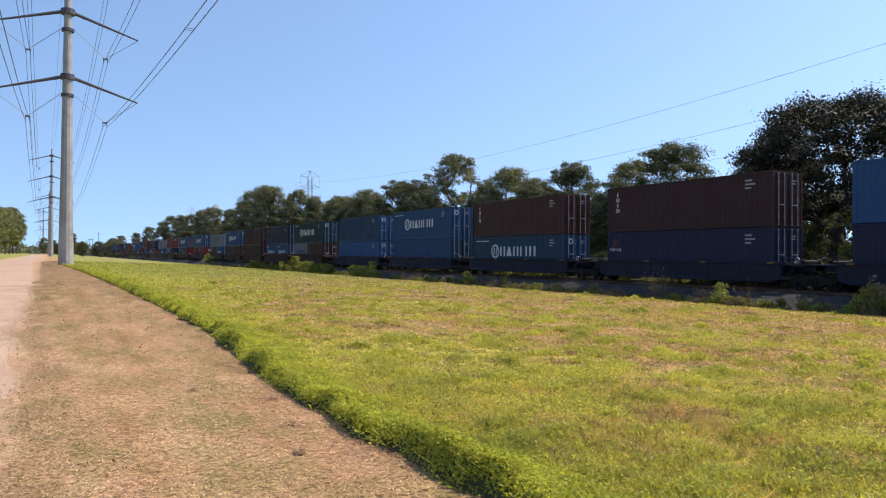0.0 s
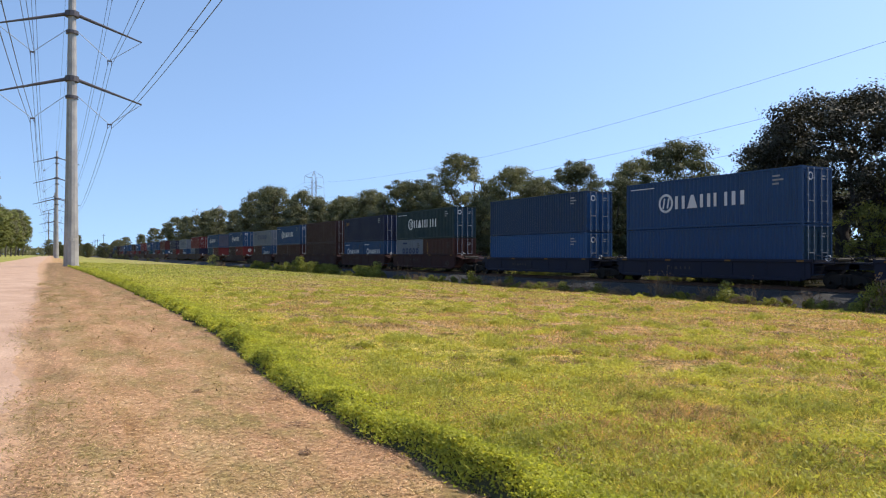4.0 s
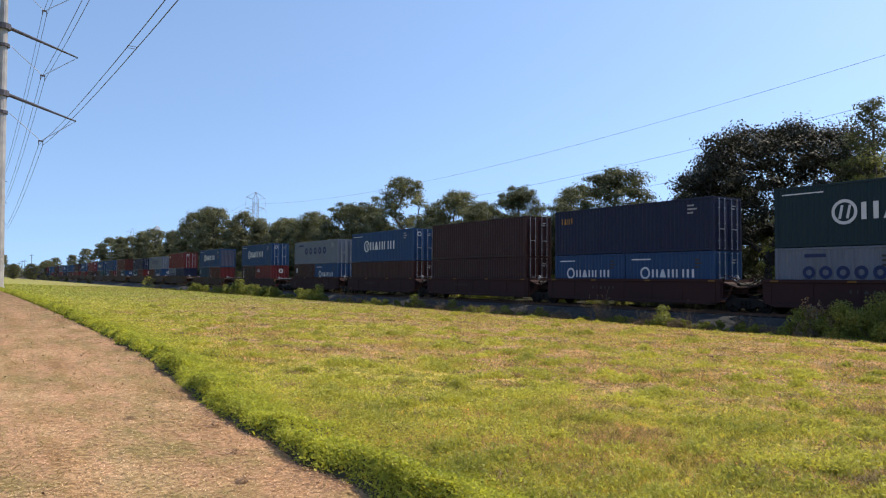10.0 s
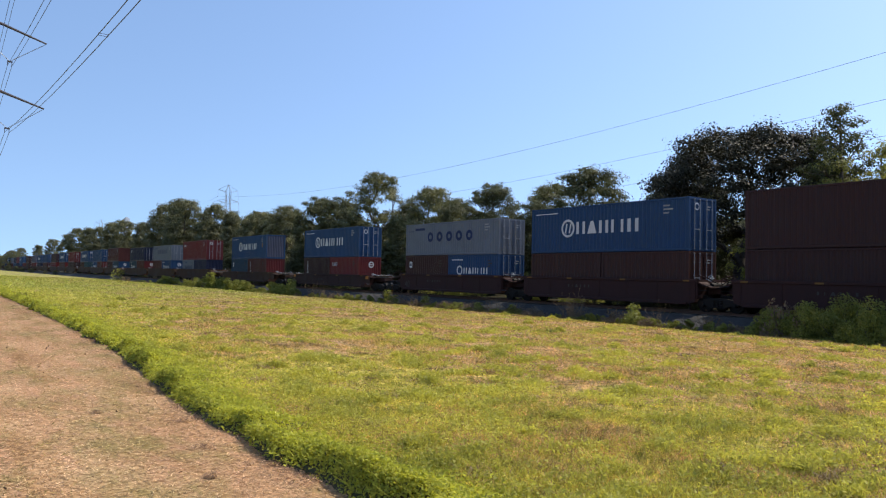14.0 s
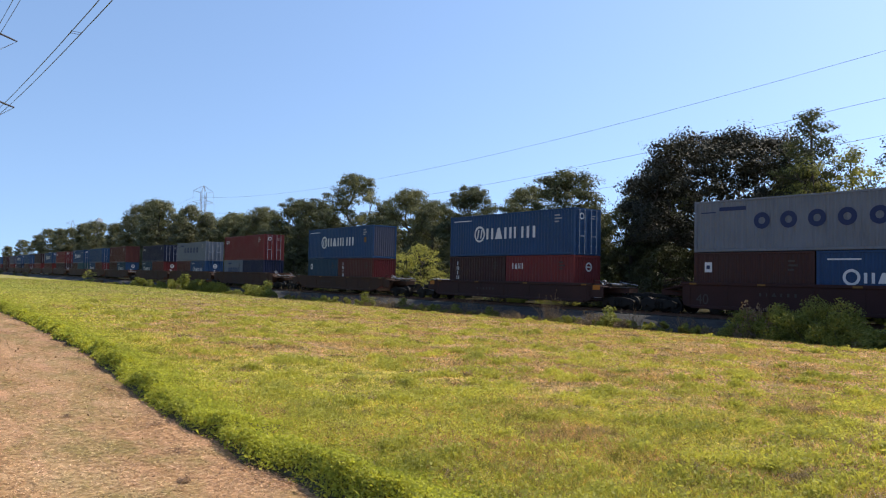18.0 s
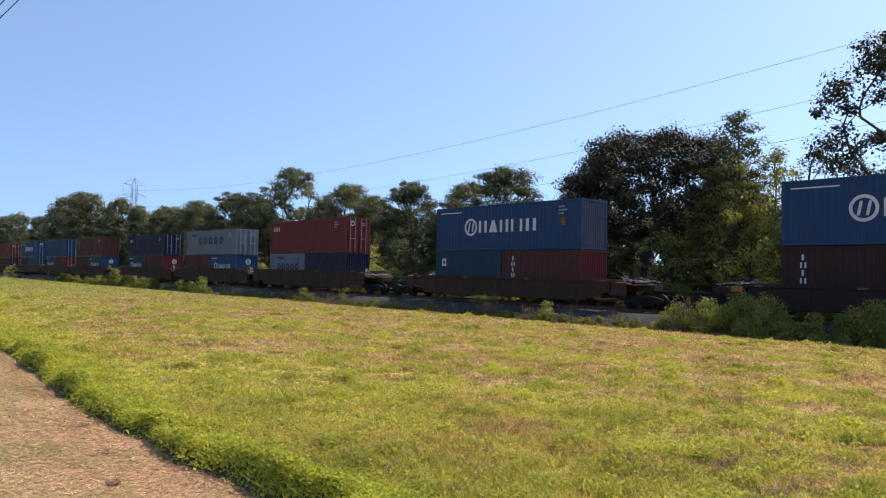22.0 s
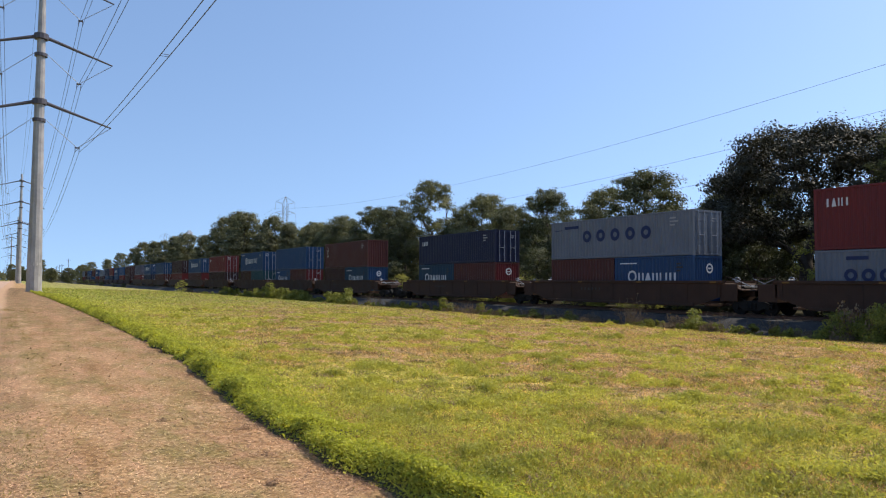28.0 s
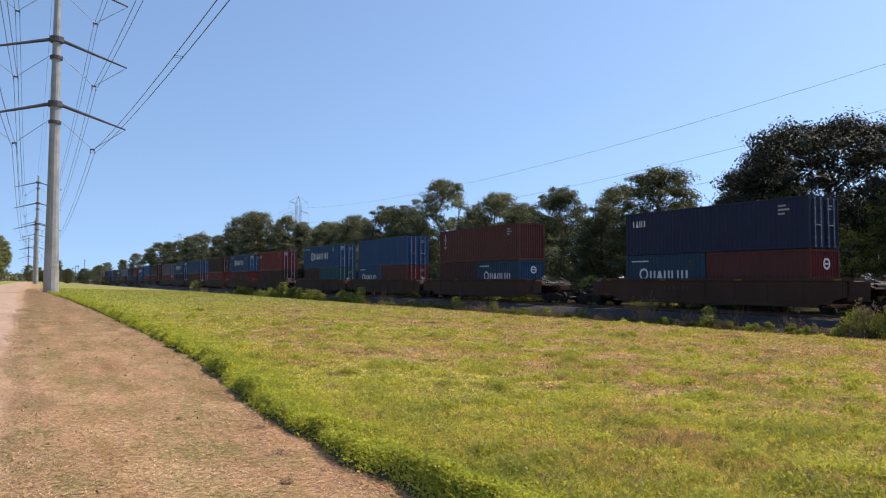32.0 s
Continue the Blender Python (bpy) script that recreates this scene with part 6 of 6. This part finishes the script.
def leaflets(rng, c, size):
    """Small loose leaves at the points c."""
    n = len(c)
    a, b = rng.normal(size=(n, 3)), rng.normal(size=(n, 3))
    a[:, 2] *= 0.6
    a /= np.linalg.norm(a, axis=1)[:, None]
    b = np.cross(a, b)
    b /= np.linalg.norm(b, axis=1)[:, None]
    sz = (size * rng.uniform(0.6, 1.4, n))[:, None]
    return np.stack([c - a * sz, c - b * sz * 0.55, c + a * sz, c + b * sz * 0.55], 1)


def scatter(rng, n, near, far, power):
    r = near * (far / near) ** rng.uniform(0, 1, n) ** power
    az = np.radians(rng.uniform(-2, 82, n))
    x, y = r * np.sin(az), r * np.cos(az)
    keep = (x > lip_x(y) + 0.05) & (x < 28.6)
    x, y, r = x[keep], y[keep], r[keep]
    return x, y, r, field_height(x, y)


def build_grass():
    rng = np.random.default_rng(4)
    x, y, r, z = scatter(rng, 720000, 3.4, 150, 0.95)
    patch = lattice_noise(np.stack([x * 0.9, y * 0.6, x * 0 + 3.5], 1) + 40, 8)
    h = (0.018 + 0.07 * (patch - 0.35).clip(0, 1) + rng.exponential(0.012, len(x))).clip(0.010, 0.13) * (1 + r * 0.014)
    pts = blades(rng, x, y, z - 0.008, h, 0.0040 + 0.0008 * r, 0.95)
    tagged(new("meadow_grass", soup("meadow_grass", pts, 3, MAT["blade"])), "short yellow-green meadow grass with dry stalks", "grass", "", "stuff")
    # low weed leaves in patches
    x, y, r, z = scatter(rng, 420000, 3.2, 60, 0.95)
    patch = lattice_noise(np.stack([x * 1.1, y * 0.8, x * 0 + 7.5], 1) + 80, 9) * 0.6 + lattice_noise(np.stack([x * 3.1, y * 2.6, x * 0 + 2.5], 1) + 90, 10) * 0.4
    near_lip = np.exp(-(x - lip_x(y)) * 0.9) * 0.16
    keep = patch + near_lip + rng.normal(size=len(x)) * 0.05 > 0.555
    x, y, r, z, patch = x[keep], y[keep], r[keep], z[keep], patch[keep]
    c = np.stack([x, y, z + rng.uniform(0.0, 0.13, len(x)) * (0.35 + 2.6 * (patch - 0.55).clip(0, 1)) + 0.008], 1)
    tagged(new("meadow_weeds", soup("meadow_weeds", leaflets(rng, c, 0.0065 + 0.0009 * r), 4, MAT["field_weed"])), "patches of low leafy weeds in the meadow", "weeds", "", "stuff")
    # the low bank under the uncut edge, coloured dark for the lip's shaded face
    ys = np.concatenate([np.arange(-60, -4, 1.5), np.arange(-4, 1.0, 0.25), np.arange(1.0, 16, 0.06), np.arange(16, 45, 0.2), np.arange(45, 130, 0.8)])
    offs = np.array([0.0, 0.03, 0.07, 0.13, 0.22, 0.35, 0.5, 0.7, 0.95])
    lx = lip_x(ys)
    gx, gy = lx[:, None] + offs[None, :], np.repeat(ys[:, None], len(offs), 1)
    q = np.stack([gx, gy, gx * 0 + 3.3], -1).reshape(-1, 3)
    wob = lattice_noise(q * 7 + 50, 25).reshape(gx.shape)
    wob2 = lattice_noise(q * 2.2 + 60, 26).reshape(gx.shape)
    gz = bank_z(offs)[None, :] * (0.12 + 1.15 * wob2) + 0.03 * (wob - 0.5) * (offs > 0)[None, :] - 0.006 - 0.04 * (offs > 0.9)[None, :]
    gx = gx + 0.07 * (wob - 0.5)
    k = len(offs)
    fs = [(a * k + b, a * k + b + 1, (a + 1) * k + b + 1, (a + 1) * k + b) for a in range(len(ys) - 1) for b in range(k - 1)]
    structure("grass_bank", raw("grass_bank", [tuple(v) for v in np.stack([gx, gy, gz], -1).reshape(-1, 3)], fs, MAT["thatch"], True), "low bank of thatch under the uncut grass edge, darkened for its shaded face", "bank")
    # the uncut lip along the verge
    n = 22000
    y = 1.5 + 125 * rng.uniform(0, 1, n) ** 1.9
    y = np.where(rng.uniform(size=n) < 0.06, rng.uniform(-8, 1.5, n), y)
    off = rng.exponential(0.36, n) + 0.04
    x = lip_x(y) + off
    hump = 0.12 + 1.15 * lattice_noise(np.stack([x, y, x * 0 + 3.3], 1) * 2.2 + 60, 26)
    h = (0.05 * np.exp(-off * 1.0) + 0.03) * rng.uniform(0.4, 1.4, n)
    w = 0.0055 + 0.0009 * np.hypot(x, y)
    pts = blades(rng, x, y, bank_z(off) * hump - 0.015, h, w, 0.7)
    tagged(new("verge_grass_lip", soup("verge_grass_lip", pts, 3, MAT["lush"])), "lush uncut grass edge beside the dry verge", "grass", "", "stuff")
    # leafy weeds that make the lip's top
    n = 260000
    y = 1.5 + 90 * rng.uniform(0, 1, n) ** 1.9
    y = np.where(rng.uniform(size=n) < 0.06, rng.uniform(-8, 1.5, n), y)
    off = rng.exponential(0.33, n) + rng.normal(size=n) * 0.03 + 0.02
    x = lip_x(y) + off
    hump = 0.12 + 1.15 * lattice_noise(np.stack([x, y, x * 0 + 3.3], 1) * 2.2 + 60, 26)
    tall = lattice_noise(np.stack([x * 4.5, y * 4.0, x * 0 + 1.5], 1) + 20, 12)
    c = np.stack([x, y, bank_z(np.clip(off, 0, 9)) * hump + rng.uniform(0.0, 1.0, n) ** 0.8 * (0.02 + 0.17 * (tall - 0.2).clip(0, 1) * np.exp(-off * 0.9)) + 0.004], 1)
    keep = (off > 0.07) | (rng.uniform(size=n) < 0.55)
    c, x, y = c[keep], x[keep], y[keep]
    tagged(new("verge_weeds", soup("verge_weeds", leaflets(rng, c, 0.0105 + 0.0009 * np.hypot(x, y)), 4, MAT["lush"])), "small round weed leaves in the grass edge", "weeds", "", "stuff")
    # dead scraps raked against the bank's foot
    n = 16000
    y = 2 + 40 * rng.uniform(0, 1, n) ** 1.8
    x = lip_x(y) - rng.exponential(0.16, n) + 0.06
    keep = lattice_noise(np.stack([x * 1.5, y * 1.5, x * 0 + 0.5], 1) + 70, 33) + rng.normal(size=n) * 0.1 > 0.5
    heap = [rng.normal(size=(70, 2)) * r + np.array([hx, hy]) for hx, hy, r in ((2.02, 6.45, 0.055), (1.78, 5.5, 0.03), (2.18, 7.7, 0.06), (2.35, 9.6, 0.09), (2.6, 12.4, 0.1), (1.5, 8.6, 0.03))]
    heap = np.concatenate(heap)
    x, y = np.concatenate([x[keep], heap[:, 0]]), np.concatenate([y[keep], heap[:, 1]])
    n = len(x)
    a, ln = rng.uniform(0, 2 * np.pi, n), rng.uniform(0.015, 0.05, n) * (1 + 0.04 * y)
    w, z = 0.006 + 0.0009 * y, rng.uniform(0.006, 0.03, n)
    pts = np.stack([np.stack([x, y, z], 1), np.stack([x - np.sin(a) * w, y + np.cos(a) * w, z], 1), np.stack([x + np.cos(a) * ln, y + np.sin(a) * ln, z + rng.uniform(-0.004, 0.015, n)], 1)], 1)
    tagged(new("dead_scraps", soup("dead_scraps", pts, 3, MAT["clod"])), "dark dead scraps along the foot of the grass edge", "dead grass", "", "stuff")
    # grass left of the road
    n = 110000
    y = 6 + 140 * rng.uniform(0, 1, n) ** 1.25
    x = road_left(y) - 0.2 - 12.5 * rng.uniform(0, 1, n) ** 1.3 + 0.25 * np.sin(y * 0.7) * np.sin(y * 0.23)
    rr = np.hypot(x, y)
    patch = lattice_noise(np.stack([x * 0.8, y * 0.5, x * 0 + 3.5], 1) + 40, 18)
    h = (0.03 + 0.12 * (patch - 0.4).clip(0, 1) + rng.exponential(0.02, n) + 0.16 * np.clip((-x - 11) / 5, 0, 1)) * (1 + 0.006 * rr)
    pts = blades(rng, x, y, np.interp(x, [p[0] for p in PROFILE], [p[1] for p in PROFILE]) - 0.01, h, 0.005 + 0.0009 * rr, 0.8)
    tagged(new("roadside_grass", soup("roadside_grass", pts, 3, MAT["roadside"])), "rough green grass beside the gravel track", "grass", "", "stuff")
    # coarse tufts in the field; the dark flat ones stand for shadowed hollows
    for name, count, tall, mat, label in (("field_tufts", 620, 0.11, "field_weed", "coarse green tufts standing in the meadow"), ("dead_tufts", 700, 0.06, "dead", "dead reddish tufts lying in the meadow"),
                                          ("dark_thatch", 800, 0.03, "hollow_shadow", "dark flat blades standing in for shadow in the meadow's hollows")):
        allp = []
        for i in range(count):
            rr, aa = 4.5 * (46 / 4.5) ** rng.uniform(0, 1) ** 1.35, np.radians(rng.uniform(4, 78))
            cx, cy = rr * np.sin(aa), rr * np.cos(aa)
            if cx < 3.4 or cx > 27.8:
                continue
            m = int(rng.uniform(60, 260))
            q = rng.normal(size=(m, 2)) * (rng.uniform(0.05, 0.17) if mat == "field_weed" else rng.uniform(0.06, 0.30)) * (1 + 0.02 * rr) * np.array([1.3, 1.0])
            dome = np.exp(-(q ** 2).sum(1) / 0.04)
            h = rng.uniform(0.3, 1.1, m) * tall * (0.4 + 0.8 * dome) * (1 + 0.02 * rr)
            z = field_height(cx + q[:, 0], cy + q[:, 1])
            allp.append(blades(rng, cx + q[:, 0], cy + q[:, 1], z - 0.01, h, np.full(m, 0.007 + 0.0012 * rr), {"field_weed": 0.5, "dead": 1.5, "hollow_shadow": 2.5}[mat]))
            if mat == "field_weed":
                lf = leaflets(rng, np.stack([cx + q[:, 0], cy + q[:, 1], z + h * rng.uniform(0.3, 1.0, m)], 1), 0.011 + 0.0011 * rr)
                allp.append(lf[:, :3])
                allp.append(lf[:, [0, 2, 3]])
        tagged(new(name, soup(name, np.concatenate(allp), 3, MAT[mat])), label, "grass", "", "stuff")
    # cut straw on the verge
    n = 270000
    y = 2.0 + 150 * rng.uniform(0, 1, n) ** 2.6
    y = np.where(rng.uniform(size=n) < 0.06, rng.uniform(-9, 2.2, n), y)
    edge = -0.55 + 0.9 * lattice_noise(np.stack([y * 0 + 1.5, y * 0.35, y * 0 + 0.5], 1) + 20, 41) + 0.5 * lattice_noise(np.stack([y * 0 + 1.5, y * 1.6, y * 0 + 0.5], 1) + 20, 42) - 0.6
    x = np.where(rng.uniform(size=n) < 0.84, rng.uniform(-0.2, 2.85, n), edge + 0.5 - rng.exponential(0.4, n))
    x = np.where(x < edge - 0.05, edge + 0.3 - rng.exponential(0.32, n), x)
    a = rng.uniform(0, 2 * np.pi, n)
    ln = rng.uniform(0.012, 0.05, n) * (1 + np.abs(y) * 0.04)
    dx, dy = np.cos(a) * ln, np.sin(a) * ln
    w = 0.005 + 0.0009 * np.abs(y)
    z = 0.006 + rng.uniform(0, 0.012, n) + np.clip(-x - 0.35, 0, 0.6) * 0.05
    tz = rng.uniform(-0.004, 0.008, n)
    p0 = np.stack([x, y, z], 1)
    p1 = np.stack([x - np.sin(a) * w, y + np.cos(a) * w, z], 1)
    p2 = np.stack([x + dx, y + dy, z + tz], 1)
    tagged(new("cut_straw", soup("cut_straw", np.stack([p0, p1, p2], 1), 3, MAT["straw"])), "dry cut straw strewn over the verge", "straw", "", "stuff")
    # thin green shoots in the verge
    n = 90000
    y = 2 + 110 * rng.uniform(0, 1, n) ** 2.2
    x = np.where(rng.uniform(size=n) < 0.6, rng.normal(-0.1, 0.35, n), rng.uniform(-0.2, 2.7, n))
    kk = lattice_noise(np.stack([x * 2.6, y * 0.35, x * 0 + 1.5], 1) + 50, 14)
    keep = kk + rng.normal(size=n) * 0.22 > 0.80
    x, y = x[keep], y[keep]
    near = y < 45
    x, y = x[near], y[near]
    pts = blades(rng, x, y, np.full(len(x), 0.004), rng.uniform(0.008, 0.03, len(x)), 0.005 + 0.0007 * y, 2.0)
    tagged(new("verge_shoots", soup("verge_shoots", pts, 3, MAT["olive"])), "thin green shoots coming through the dry verge", "grass", "", "stuff")
    # clods and dark scraps on the verge, pebbles on the road
    n = 170
    y = 2.5 + 40 * rng.uniform(0, 1, n) ** 1.6
    x = rng.uniform(-0.6, 2.7, n)
    c = np.stack([x, y, np.where(x < -0.4, 0.045, 0.012)], 1)
    tagged(new("loose_clods", soup("loose_clods", leaflets(rng, c, np.where(x < -0.4, 0.006, 0.012) + 0.0007 * y), 4, MAT["clod"])), "small dark clods and pebbles on road and verge", "clods", "", "stuff")


build_grass()


# ---- a bird that crosses before the trees ----
def build_bird():
    ob = thing("bird", "small dark bird in fast flight before the trees", "bird")
    body = Shape()
    rings = [(-0.075, 0.004), (-0.05, 0.016), (-0.01, 0.022), (0.03, 0.017), (0.05, 0.012), (0.07, 0.003)]
    for (a, r0), (b, r1) in zip(rings, rings[1:]):
        body.tube((a, 0, 0), (b, 0, 0), r0, r1, n=8, caps=False)
    part("body", body.mesh("body", MAT["plumage"], True), ob)
    part("tail", Shape().add([(-0.06, -0.008, 0.002), (-0.06, 0.008, 0.002), (-0.12, 0.024, 0.0), (-0.12, -0.024, 0.0), (-0.06, 0, -0.004)], [(0, 1, 2, 3), (0, 3, 4), (1, 4, 2), (3, 2, 4), (0, 4, 1)]).mesh("tail", MAT["plumage"]), ob)
    for side in (-1, 1):
        part("wing", Shape().add([(0.03, side * 0.012, 0.006), (-0.03, side * 0.012, 0.004), (-0.05, side * 0.12, 0.035), (0.0, side * 0.075, 0.03), (0.0, side * 0.04, 0.006)],
                                 [(0, 1, 2, 3), (0, 3, 4), (3, 2, 4), (2, 1, 4), (1, 0, 4)]).mesh("wing", MAT["plumage"]), ob)
    return ob


BIRD = build_bird()
BIRD_AT, BIRD_RATE, BIRD_TURN = (10.66, 14.52, 4.03), (-11.82, 7.05, -4.23), 149.2


# ---- what rolls ----
def motions():
    times = [2.0 * i for i in range(17)]
    for ob, s, z in ROLLING:
        walk(ob, [(t, pose(CX, s - travelled(t), z)) for t in times])
    here, rate = Vector(BIRD_AT), Vector(BIRD_RATE)
    walk(BIRD, [(t, pose(*(here + rate * (t - 31.0)), 0, 0, BIRD_TURN)) for t in (0, 15, 30, 30.8, 31.0, 31.2)] + [(32, pose(*(here + Vector((rate.x, rate.y, -1.6))), 0, 0, BIRD_TURN))])
    spin = [i / 15 for i in range(481)]
    near_cars = {ROLLING_CARS[i] for i in range(0, 15)}
    for w, dy, car in WHEELS:
        if car in near_cars:
            walk(w, [(t, pose(0, dy, 0.42, math.degrees(travelled(t) / 0.42))) for t in spin])


motions()
